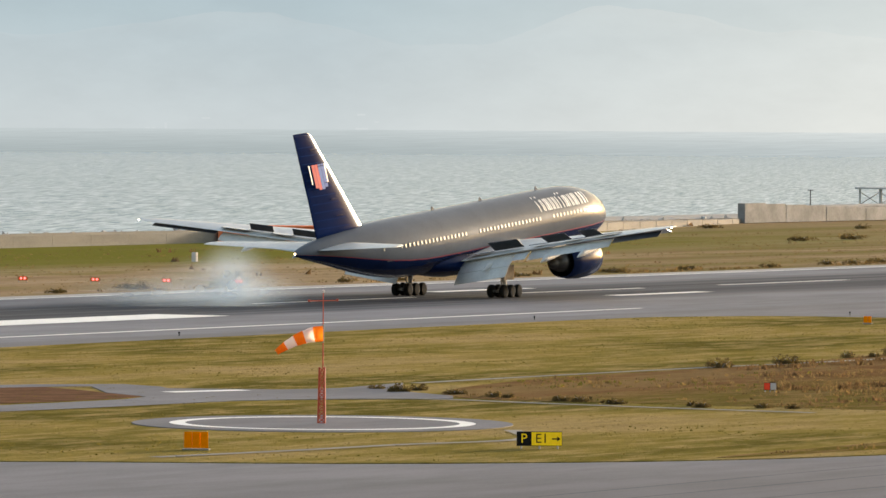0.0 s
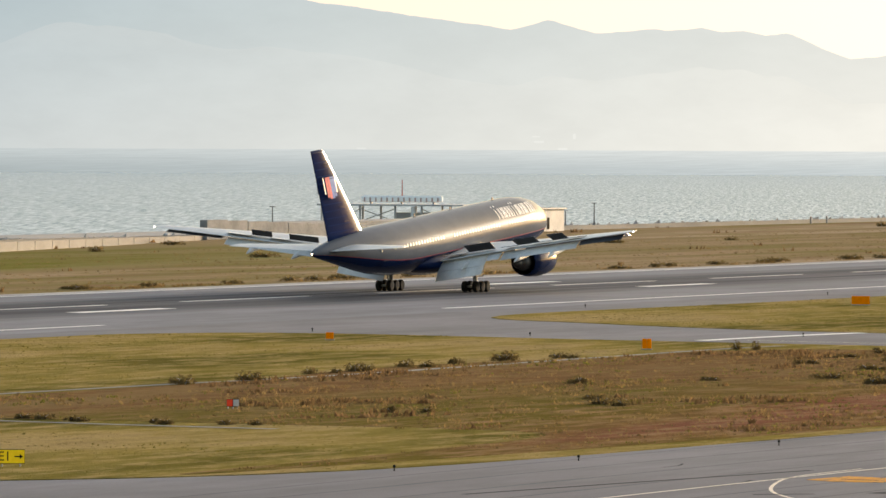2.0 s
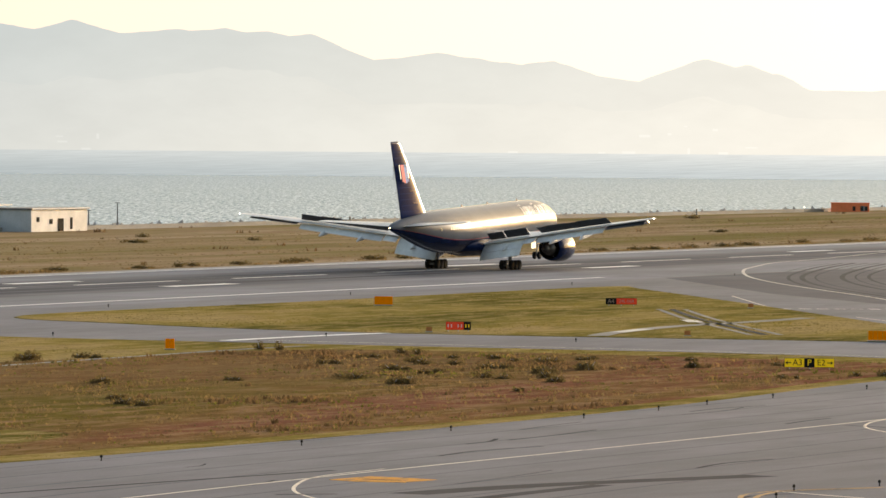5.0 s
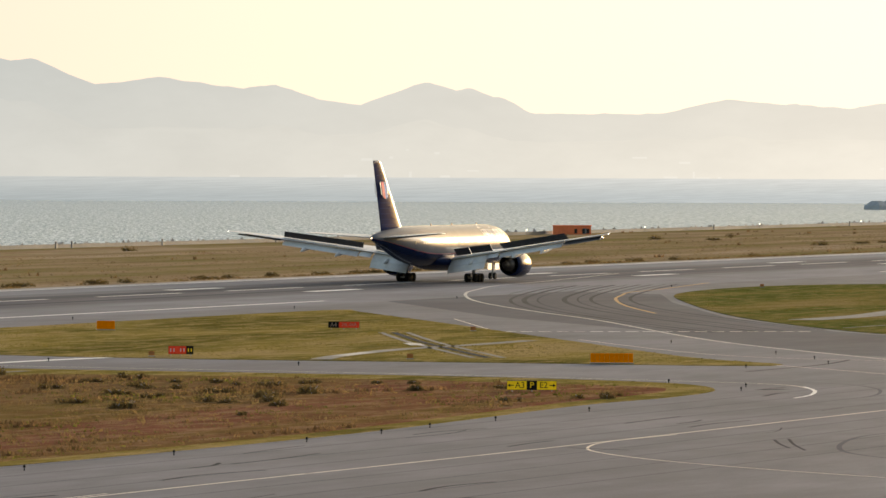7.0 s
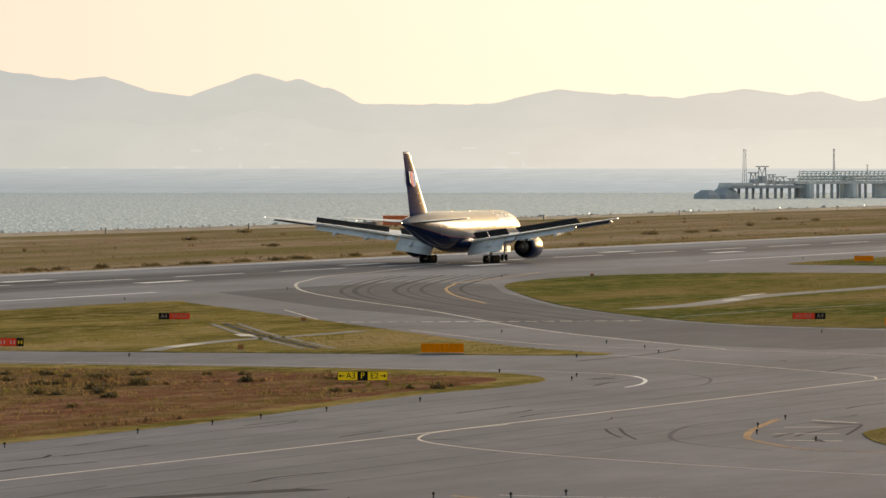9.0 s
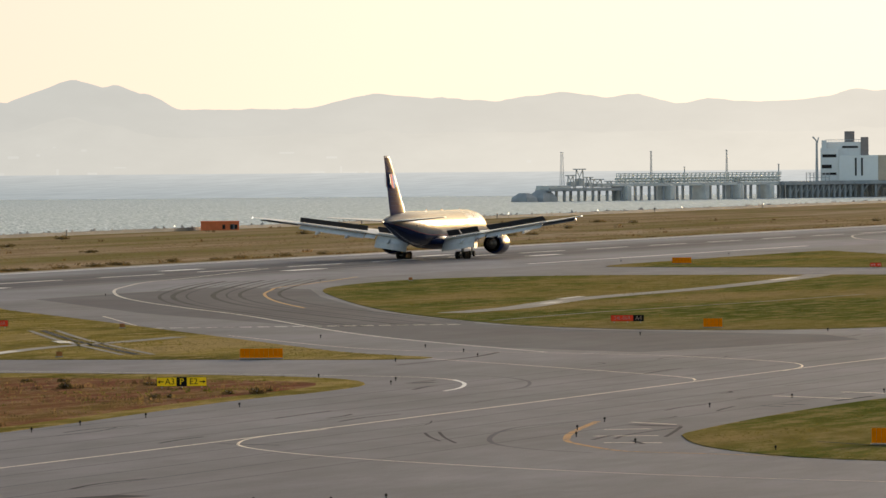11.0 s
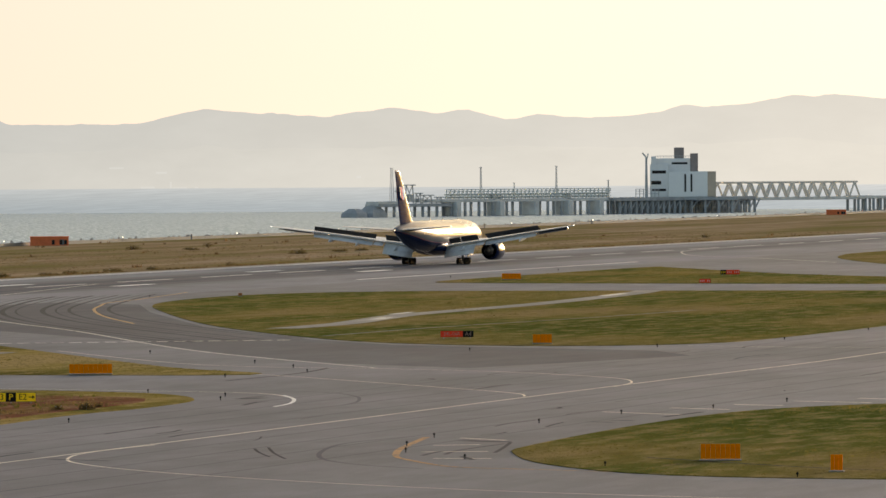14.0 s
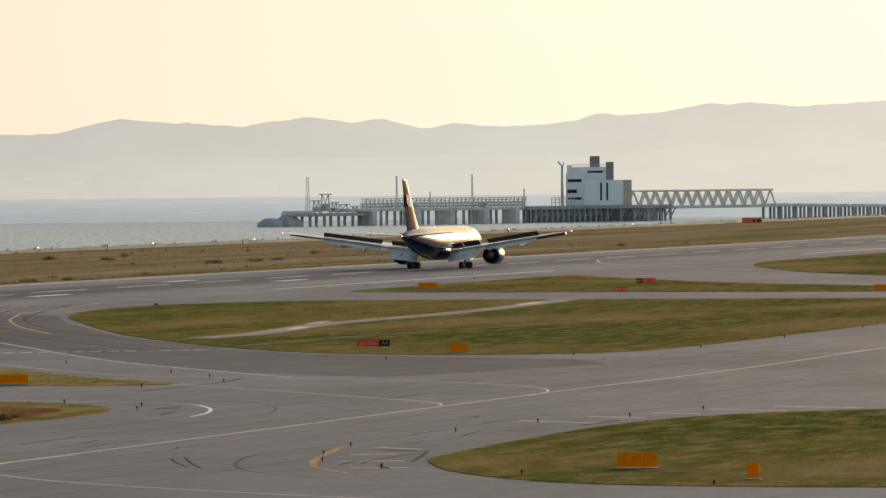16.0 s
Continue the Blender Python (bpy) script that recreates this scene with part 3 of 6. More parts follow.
    marking("taxiway_edge_line", curve_points(((473.7, 122.2), (463.8, 120.6), (451.5, 118.4), (444, 116.6))), 0.5, "tan_paint", "worn orange-tan taxiway edge line")
    marking("taxiway_edge_line", curve_points(((444, 116.6), (439.9, 115.4), (432, 111.6), (426.1, 108.0), (423.4, 102.6), (417, 90))), 0.4, "tan_paint", "worn orange-tan taxiway edge line", z=0.014)
    for pts, w in ((((468, 118.2), (467, 116.8), (466, 115.2), (466, 114.3)), 1.3), (((465, 114.1), (456, 112.4), (448, 111.0)), 0.3), (((443, 114.6), (449, 115.1), (450, 114.7)), 0.35),
                   (((552, 158.1), (553, 157.4), (555, 156.8)), 1.2), (((537, 153.5), (544, 154.3), (545, 153.7)), 0.4), (((453, 128.7), (447, 126.7), (440, 124.0)), 0.22),
                   (((455, 128.3), (446, 125.4), (437, 122.1)), 0.22), (((442, 111.7), (437, 109.7)), 0.4)):
        marking("sealed_crack", curve_points(pts), w, "sealant", "dark broken edge of the asphalt", z=0.016)
    marking("scuffed_arc", curve_points(((475, 123.5), (465, 125.0), (456, 124.3), (444, 121.8), (435, 118.7), (428, 114.2), (424, 109.7))), 0.35, "exit_asphalt", "dark scuffed arc on the asphalt", z=0.008)
    for p, q in (((472.5, 119.4), (468.8, 115.4)), ((459.6, 118.1), (461.4, 115.3)), ((449.0, 116.2), (450.2, 112.0)), ((438.9, 112.8), (439.1, 109.0)), ((524.6, 121.5), (519.0, 114.2)), ((533.7, 118.2), (530.3, 112.9)),
                 ((541.7, 114.9), (539.4, 110.5)), ((550.0, 111.8), (546.6, 105.0)), ((557.0, 108.0), (552.6, 100.0))):
        marking("shoulder_bar", line(p, q), 0.42, "cream_paint", "cream shoulder bar")
    for p, q in (((503.5, 117.6), (502.6, 115.6)), ((507.0, 116.9), (506.4, 115.0))):
        marking("sealed_crack", line(p, q), 0.8, "sealant", "dark broken edge of the asphalt", z=0.016)
    tagged(part("painted_sign", slab([(352, 140.1), (356.6, 139.5), (355.8, 137.1), (354.8, 135.0), (351, 135.4), (350.8, 138.1)], 0.02, 0.02), M["orange_paint"]), "worn orange painted sign on the taxiway", "marking", kind="structure")
    marking("painted_sign_bar", line((353.2, 138.6), (352.8, 136.3)), 0.5, "sealant", "dark writing on the painted sign", z=0.03)
    # the worn hook and bars beside the next grass island
    for off in (0.0, 0.9):
        marking("taxiway_edge_line", curve_points(((359 - off, 111.2), (355.6 - off, 113.3), (352.6 - off, 115 - off * 0.4), (348.6, 115.4 - off), (344.4 + off, 114.4 - off * 0.6), (340 + off, 112.2), (336, 108.6 - off))), 0.3, "yellow_paint", "worn yellow taxiway edge line")
    marking("shoulder_bar", line((352, 115.0), (347, 108.2)), 0.3, "cream_paint", "cream shoulder bar")
    marking("shoulder_bar", line((363, 111.7), (360, 108.8), (355, 105.0)), 0.4, "yellow_paint", "yellow shoulder bar")
    marking("taxiway_lead_line", line((364.4, 109.5), (363.6, 106.8), (363.6, 100)), 0.35, "faint_paint", "faint taxiway line")
    marking("dark_patch", curve_points(((322, 126.4), (329, 125.3), (336, 126.0), (345, 125.8), (354, 125.2))), 1.3, "sealant", "darker resurfaced asphalt strip", z=0.007)
    marking("sealed_crack", line((336, 136.7), (338, 134.1)), 0.6, "sealant", "dark crack across the line", z=0.016)
    marking("sealed_crack", line((435, 137.4), (433, 132.7)), 0.5, "sealant", "dark crack across the line", z=0.016)
    marking("taxiway_hatch", curve_points(((585, 243.0), (596, 242.4), (606, 241.4), (617, 239.6))), 1.5, "dash_paint", "worn white marking across the taxiway")
    for k in range(-4, 14):
        marking("hold_dash", line((733 + k * 0.9, 231 - k * 1.7), (733.6 + k * 0.9, 229.8 - k * 1.7)), 1.5 if k % 5 else 0.9, "dash_paint" if 0 < k < 6 else "faint_paint", "worn hold line dash")
    for pts, w in ((((445, 113.6), (452, 114.4), (463, 114.0)), 0.3), (((514, 114.4), (525, 113.8)), 0.55), (((552, 158.4), (560, 158.1)), 0.35), (((600, 173), (622, 172.6), (640, 174.5)), 0.5), (((395, 160.2), (420, 159.2)), 0.35)):
        marking("sealed_crack", curve_points(pts), w, "sealant", "dark broken edge of the asphalt", z=0.009)
    # darker resurfaced strips and cracks
    for pts, w in ((((340, 131), (352, 128), (368, 121)), 2.5), (((329, 149.8), (345, 147), (362, 143.8)), 0.5)):
        marking("dark_patch", curve_points(pts), w, "sealant", "darker resurfaced asphalt strip", z=0.006)
    # paving joints that run with the taxiway
    for off in (-19, -14, -9, -4, 4.5, 9.5, 14.5, 19):
        marking("paving_joint", curve_points([(px, py + off + 0.25 * math.sin(px * 0.02 + off)) for px, py in y[:7]], 12), 0.22, "exit_asphalt", "faint paving joint along the taxiway", z=0.004)
    rnd = random.Random(5)
    for k in range(34):
        x, yy = rnd.uniform(340, 720), rnd.uniform(112, 156)
        L = rnd.uniform(4, 18)
        if x > 555 or 114 < yy < 155:
            marking("sealed_crack", curve_points(((x, yy), (x + L * 0.5, yy + rnd.uniform(-0.6, 0.6)), (x + L, yy + rnd.uniform(-1, 1)))), rnd.uniform(0.12, 0.35), "sealant", "sealed crack in the asphalt", z=0.008)
    # drains, service roads and the windsock circle on the grass
    for pts, w, mat in ((((717, 247.6), (678, 230.9), (628.6, 207.9)), 0.6, "concrete"), (((717.6, 246.3), (678.6, 229.6), (629.2, 206.6)), 0.8, "sealant"), (((718.2, 245.0), (679.2, 228.3), (629.8, 205.3)), 0.6, "concrete"), (((617, 219), (629, 221.3), (653, 223.6), (672, 222.6), (692, 222.6)), 2.0, "concrete"),
                        (((797, 223), (822, 222.5), (850, 225.4), (877, 227.7), (930, 227.2), (970, 228.6), (1022, 232), (1046, 235)), 4.2, "concrete"), (((760, 208), (800, 206), (850, 200), (900, 196)), 0.6, "concrete"),
                        (((421, 235.5), (437, 234.8), (460, 233.2), (486, 230.9), (536, 231), (560, 231), (572, 230)), 1.1, "concrete"),
                        (((290, 290), (360, 270), (402, 253), (402, 246)), 4.0, "asphalt"), (((300, 254), (340, 243), (370, 235.6), (389, 233.5)), 6.4, "asphalt"),
                        (((392, 228.6), (398, 222.4), (396.7, 213.0), (395.2, 203.0), (394.4, 192.3)), 1.1, "concrete"), (((322, 196), (333, 193.7), (342, 192.4), (352, 190), (362, 196)), 1.0, "concrete"),
                        (((421, 74), (425, 84), (440, 99)), 0.35, "sealant")):
        marking("service_path", curve_points(pts), w, mat, "narrow paved path across the grass", z=0.085)
    marking("service_path", line((397, 240.6), (403, 238.4)), 1.6, "white_paint", "white marking on the service road", z=0.1)
    tagged(part("pavement_service", slab([(388, 230.3), (393, 227.6), (399.8, 220.8), (403.5, 222.9), (408, 229.3), (421, 236.4), (410, 235.2), (405.6, 237), (402.8, 244), (402.6, 250), (394, 243.5), (390, 238), (384, 236.5), (383, 230.9)], 0.09, 0.05), M["asphalt"]),
           "grey asphalt junction of the service roads", "pavement", kind="structure")
    tagged(part("ground_bare", slab(smooth_outline([(330, 270), (385, 261), (399, 255), (398, 249), (393.5, 243), (391, 238.8), (384, 238.4), (372, 240.5), (330, 251)]), 0.08, 0.06), M["bare_earth"]), "bare brown earth between the service roads", "earth", kind="structure")
    for pts, w in ((((844, 224.3), (856, 225.8)), 1.6), (((874, 230.2), (888, 231.0)), 1.2), (((1000, 231.6), (1020, 233)), 1.5), (((629, 221.3), (641, 222.6)), 1.5), (((676, 230.3), (668, 226.7)), 1.6)):
        marking("wet_slab", line(*pts), w, "wet", "wet shining slab of the drain", z=0.1)
    ring = [(363 + 11.3 * math.cos(radians(a)), 209.3 + 11.3 * math.sin(radians(a))) for a in range(0, 360, 8)]
    tagged(part("windsock_disc", slab(ring, 0.09, 0.1), M["asphalt"]), "round asphalt pad of the windsock", "pavement", kind="structure")
    marking("windsock_ring", [Vector((363 + 8.6 * math.cos(radians(a)), 209.3 + 8.6 * math.sin(radians(a)))) for a in range(0, 364, 4)], 0.95, "white_paint", "white painted ring", z=0.1)


build_markings()
ROUGH = [(340, 171), (395, 163), (450, 160.5), (510, 163), (545, 164), (556, 172), (563, 195), (566, 215), (560, 228), (532, 231), (505, 236), (470, 232), (430, 232), (402, 222), (401, 200), (398, 176), (370, 172)]
tagged(part("ground_rough", slab(smooth_outline(ROUGH), 0.078, 0.06), M["rough"]), "rough brown weedy grass", "grass", kind="structure")


# ---- signs and boards ----
def facing(x, y, skew=0.0):
    return pose(x, y, 0.05, 0, 0, -math.degrees(math.atan2(x, y)) + skew)


def letters(txt, size, at, parent, mat):
    cu = bpy.data.curves.new("text", "FONT")
    cu.body, cu.size, cu.extrude = txt, size, 0.004
    cu.align_x, cu.align_y = "CENTER", "CENTER"
    tmp = new("text", cu)
    me = bpy.data.meshes.new_from_object(tmp)
    bpy.data.objects.remove(tmp)
    me.materials.append(mat)
    ob = new("lettering", me)
    ob.matrix_basis = at
    ob.parent = parent
    return ob


def arrow(parent, x, z, way, mat):
    bm = bmesh.new()
    rows = [(-0.22, -0.035), (0.06, -0.035), (0.06, -0.14), (0.26, 0), (0.06, 0.14), (0.06, 0.035), (-0.22, 0.035)]
    f = bm.faces.new([bm.verts.new((x + way * a, -0.105, z + b)) for a, b in rows])
    r = bmesh.ops.extrude_face_region(bm, geom=[f])
    bmesh.ops.translate(bm, vec=(0, 0.01, 0), verts=[v for v in r["geom"] if isinstance(v, bmesh.types.BMVert)])
    bmesh.ops.recalc_face_normals(bm, faces=bm.faces[:])
    part("arrow", bm, mat, parent)


def taxi_sign(x, y, w, h, panels, label, group, skew=0.0):
    """A guidance sign on short legs, red and yellow faces with an added glow; panels: (share of the width, face, words,
    ink).
    """
    s = thing("guidance_sign", facing(x, y, skew), label, "sign", group)
    x0 = -w / 2
    bm = bmesh.new()
    box(bm, 0, 0, 0.16 + (h - 0.16) / 2, w, 0.16, h - 0.16, 0.015)
    part("housing", bm, M["sign_black"], s)
    for k in (-0.4, 0, 0.4):
        bm = bmesh.new()
        rod(bm, (k * w, 0, 0), (k * w, 0, 0.2), 0.05)
        part("leg", bm, M["strut"], s)
    for share, face, words, ink in panels:
        pw = share * w
        bm = bmesh.new()
        box(bm, x0 + pw / 2, -0.088, 0.16 + (h - 0.16) / 2, pw - 0.04, 0.02, h - 0.22, 0.004)
        p = part("face_panel", bm, M[face], s)
        zc = 0.16 + (h - 0.16) / 2
        if words == "bars":
            n = max(2, int(pw / 0.3))
            for k in range(n):
                if n > 4 and k == n // 2:
                    continue
                bm = bmesh.new()
                box(bm, x0 + pw * (k + 0.7) / (n + 0.4), -0.102, zc, 0.1, 0.008, (h - 0.22) * 0.42)
                part("bar", bm, M[ink], p)
        elif words:
            body = words.strip("<>")
            shift = 0.3 if words[0] == "<" else (-0.3 if words[-1] == ">" else 0)
            letters(body, min((h - 0.22) * 1.0, pw / (0.66 * len(body))), Matrix.Translation((x0 + pw / 2 + shift * pw / 1.9, -0.104, zc)) @ pose(0, 0, 0, 90), p, M[ink])
            if "<" in words:
                arrow(p, x0 + 0.32, zc, -1, M[ink])
            if ">" in words:
                arrow(p, x0 + pw - 0.34, zc, 1, M[ink])
        x0 += pw
    return s


def board(x, y, w, h, slats, label, mat="orange", skew=0.0):
    """A distance board: upright slats on a frame with a concrete foot."""
    s = thing("marker_board", facing(x, y, skew), label, "marker board", "orange marker boards")
    bm = bmesh.new()
    box(bm, 0, 0.05, 0.04, w + 0.15, 0.5, 0.08, 0.02)
    part("foot", bm, M["concrete"], s, "concrete foot")
    n = max(1, slats)
    for k in range(n):
        bm = bmesh.new()
        box(bm, -w / 2 + w * (k + 0.5) / n, 0.02 * (k % 2), 0.12 + (h - 0.12) / 2, w / n - (0.02 if n > 1 else 0), 0.07, h - 0.12, 0.01)
        part("slat", bm, M[mat], s)
    for z in (0.3, h - 0.25):
        bm = bmesh.new()
        box(bm, 0, 0.09, z, w * 0.96, 0.05, 0.08)
        part("rail", bm, M["dark_steel"], s)
    return s


taxi_sign(343, 184, 2.5, 0.95, ((0.32, "sign_black", "P", "sign_yellow"), (0.68, "sign_yellow", "E1>", "sign_black")), "black and yellow taxiway sign reading P E1 beside the taxiway", "taxiway guidance signs")
taxi_sign(538, 173, 3.97, 0.9, ((0.4, "sign_yellow", "<A3", "sign_black"), (0.2, "sign_black", "P", "sign_yellow"), (0.4, "sign_yellow", "E2>", "sign_black")), "yellow and black taxiway sign reading A3 P E2 in dry grass", "taxiway guidance signs")
taxi_sign(623, 235, 2.35, 0.95, ((0.72, "sign_red", "bars", "sign_white"), (0.28, "sign_black", "bars", "sign_yellow")), "red and black runway holding sign on grass", "runway holding signs")
taxi_sign(729, 256, 3.4, 0.85, ((0.34, "sign_black", "A4", "sign_dim"), (0.66, "sign_red", "24L-06R", "sign_dim")), "black and red runway holding sign reading A4 24L-06R on grass", "runway holding signs")
taxi_sign(750, 190, 3.6, 0.85, ((0.68, "sign_red", "24L-06R", "sign_dim"), (0.32, "sign_black", "A4", "sign_dim")), "red and black runway holding sign reading 24L-06R A4 on grass", "runway holding signs")
taxi_sign(1194.5, 254, 3.3, 0.95, ((0.3, "sign_black", "bars", "sign_yellow"), (0.7, "sign_red", "bars", "sign_white")), "far red runway holding sign on grass", "runway holding signs")
taxi_sign(1107, 239.5, 1.8, 0.8, ((1.0, "sign_red", "bars", "sign_white"),), "small red sign beside the taxiway", "runway holding signs")
taxi_sign(422, 209, 0.83, 0.66, ((0.5, "sign_red", "", "sign_white"), (0.5, "sign_white", "", "sign_red")), "small red and white marker in brown grass", "small markers")
for x, y, w, h, n, lab in ((330.5, 198.5, 1.35, 1.0, 3, "orange slatted marker board near the windsock"), (714, 278, 1.95, 1.0, 1, "plain orange marker board on mown grass"),
                           (616.5, 190.6, 3.9, 0.95, 9, "wide orange slatted marker board on the grass tip"), (727.5, 175, 2.0, 1.0, 5, "orange slatted marker board on green grass"),
                           (436.5, 93.5, 2.5, 1.05, 8, "orange slatted marker board on green grass"), (1152.5, 282.5, 3.2, 1.05, 6, "far orange marker board near the runway"),
                           (421, 83, 0.75, 1.05, 3, "narrow orange marker board on green grass"), (1110, 198, 2.1, 1.0, 4, "orange marker board beside the taxiway"),
                           (566.5, 271, 0.7, 0.7, 2, "small yellow-orange marker beside the runway"), (556, 236, 0.8, 0.95, 2, "small orange marker beside the taxiway")):
    board(x, y, w, h, n, lab, skew=-12 if w < 1.4 else 0)
for x, y in ((620, 236.8), (622, 211.9), (728, 240.8), (1003, 287)):
    board(x, y, 0.55, 0.5, 1, "small dull red marker plate on grass", "papi")


# ---- windsock ----
def build_windsock():
    w = thing("windsock", pose(363, 209.3, 0.09), "orange and white windsock on a red lattice mast", "windsock")
    bm = bmesh.new()
    for a in range(3):
        c, s = math.cos(radians(a * 120)), math.sin(radians(a * 120))
        rod(bm, (0.27 * c, 0.27 * s, 0), (0.2 * c, 0.2 * s, 3.3), 0.06, n=6)
        c2, s2 = math.cos(radians(a * 120 + 120)), math.sin(radians(a * 120 + 120))
        for k in range(9):
            r0, r1 = 0.27 - 0.07 * k / 9, 0.27 - 0.07 * (k + 1) / 9
            z0, z1 = 3.3 * k / 9, 3.3 * (k + 1) / 9
            rod(bm, (r0 * c, r0 * s, z0), (r1 * c2, r1 * s2, z1), 0.035, n=5)
            rod(bm, (r0 * c, r0 * s, z0), (r0 * c2, r0 * s2, z0), 0.035, n=5)
    part("lattice_mast", bm, M["mast_red"], w, "dark red lattice mast")
    bm = bmesh.new()
    rod(bm, (0, 0, 3.2), (0, 0, 7.75), 0.05, 0.03)
    part("pole", bm, M["mast_red"], w)
    bm = bmesh.new()
    rod(bm, (-1.15, 0.3, 7.25), (1.15, -0.3, 7.25), 0.03, n=6)
    for q in (-1, 1):
        bmesh.ops.create_icosphere(bm, subdivisions=1, radius=0.09, matrix=Matrix.Translation((q * 1.15, -q * 0.3, 7.27)))
    part("lamp_arm", bm, M["mast_red"], w)
    bm = bmesh.new()
    bmesh.ops.create_icosphere(bm, subdivisions=2, radius=0.1, matrix=Matrix.Translation((0, 0, 7.8)))
    part("top_lamp", bm, M["sign_white"], w)
    # the cone streams away to one side and sags
    r = Vector((0.5, -0.866, 0))
    base = Vector((0, 0, 5.3))
    n = 5
    pts = []
    for k in range(n * 4 + 1):
        u = k / (n * 4)
        pts.append((base - r * (2.75 * u) + Vector((0, 0, -0.04 * u - 1.08 * u ** 1.9)), 0.47 - 0.05 * u - 0.25 * u ** 1.5))
    for k in range(n):
        bm = bmesh.new()
        rings = []
        for i in range(k * 4, k * 4 + 5):
            p, rad = pts[i]
            d = (pts[min(i + 1, n * 4)][0] - pts[max(i - 1, 0)][0]).normalized()
            side = d.cross(Vector((0, 0, 1))).normalized()
            up = side.cross(d)
            rings.append([p + (side * math.cos(q * math.pi / 9) + up * math.sin(q * math.pi / 9)) * rad * (1 + 0.06 * math.sin(q * 2.2 + i)) for q in range(18)])
        loft(bm, rings, caps=False)
        part("sock_band", bm, M["sock_orange" if k % 2 == 0 else "sock_white"], w, "orange cloth band" if k % 2 == 0 else "white cloth band", True)
    bm = bmesh.new()
    rod(bm, (0, 0, 4.75), (0, 0, 5.85), 0.06)
    part("swivel", bm, M["strut"], w)


build_windsock()


# ---- lights ----
def build_lights():
    first = None
    spots = [(390, 157.0), (414, 156.6), (437, 156.0), (452, 156.0), (464, 156.6), (478, 156.4), (499, 156.0), (350, 163.5), (366, 159.5), (501, 120.8), (473, 121.5), (459, 119.8),
             (448, 117), (438, 110.5), (428, 99), (412, 70), (414, 84), (520, 119), (532, 114.5), (548, 112), (549, 158.8), (558, 161), (566, 170), (610, 176), (625, 172.5), (640, 178), (655, 186),
             (690, 207), (600, 215), (602, 240), (590, 262), (592, 285), (700, 176), (716, 160), (745, 152.5), (790, 152), (840, 152), (900, 152), (690, 300), (760, 300), (830, 298), (900, 300), (1000, 300), (1180, 300), (1260, 300), (353, 114.3), (344.5, 112.5), (360, 111.8), (361, 107.8), (365, 105.9), (560, 301), (500, 302), (440, 302)]
    for x, y in spots:
        at = pose(x, y, 0.0)
        if first:
            copy_thing(first, at)
            continue
        s = thing("edge_light", at, "short dark taxiway edge light on a stake", "airfield light", "taxiway edge lights")
        bm = bmesh.new()
        rod(bm, (0, 0, 0), (0, 0, 0.2), 0.045, 0.03)
        part("stake", bm, M["sign_black"], s)
        bm = bmesh.new()
        loft(bm, [[(r * math.cos(k * math.pi / 5), r * math.sin(k * math.pi / 5), z) for k in range(10)] for z, r in ((0.19, 0.07), (0.26, 0.085), (0.32, 0.06), (0.35, 0.02))])
        part("lens", bm, M["sign_black"], s, "dark lens", True)
        first = s
    for x, y in ((643, 408), (644, 399.5), (645.5, 391.5), (648, 384)):
        s = thing("slope_indicator", facing(x, y), "red glowing approach slope light box on short legs", "airfield light", "approach slope indicators")
        bm = bmesh.new()
        box(bm, 0, 0, 0.45, 1.1, 1.0, 0.42, 0.05)
        part("housing", bm, M["papi"], s, "dull orange housing")
        for q in (-0.45, 0.45):
            bm = bmesh.new()
            rod(bm, (q, 0, 0), (q, 0, 0.3), 0.04)
            part("leg", bm, M["strut"], s)
        for q in (-0.2, 0.2):
            bm = bmesh.new()
            rod(bm, (q, -0.52, 0.47), (q, -0.56, 0.47), 0.11, n=12)
            part("lamp", bm, M["red_lamp"], s, "red lit lamp")
    for x in (1792, 1902, 2010, 2115, 2224, 2340, 2541, 1690):
        s = thing("shore_lamp", pose(x, 545, 0), "small lit marker lamp on the sea wall", "lamp", "sea wall lamps")
        bm = bmesh.new()
        rod(bm, (0, 0, 0), (0, 0, 1.2), 0.05)
        part("post", bm, M["dark_steel"], s)
        bm = bmesh.new()
        bmesh.ops.create_icosphere(bm, subdivisions=2, radius=0.14, matrix=Matrix.Translation((0, 0, 1.25)))
        part("bulb", bm, M["shore_lamp"], s, "lit warm bulb")


build_lights()


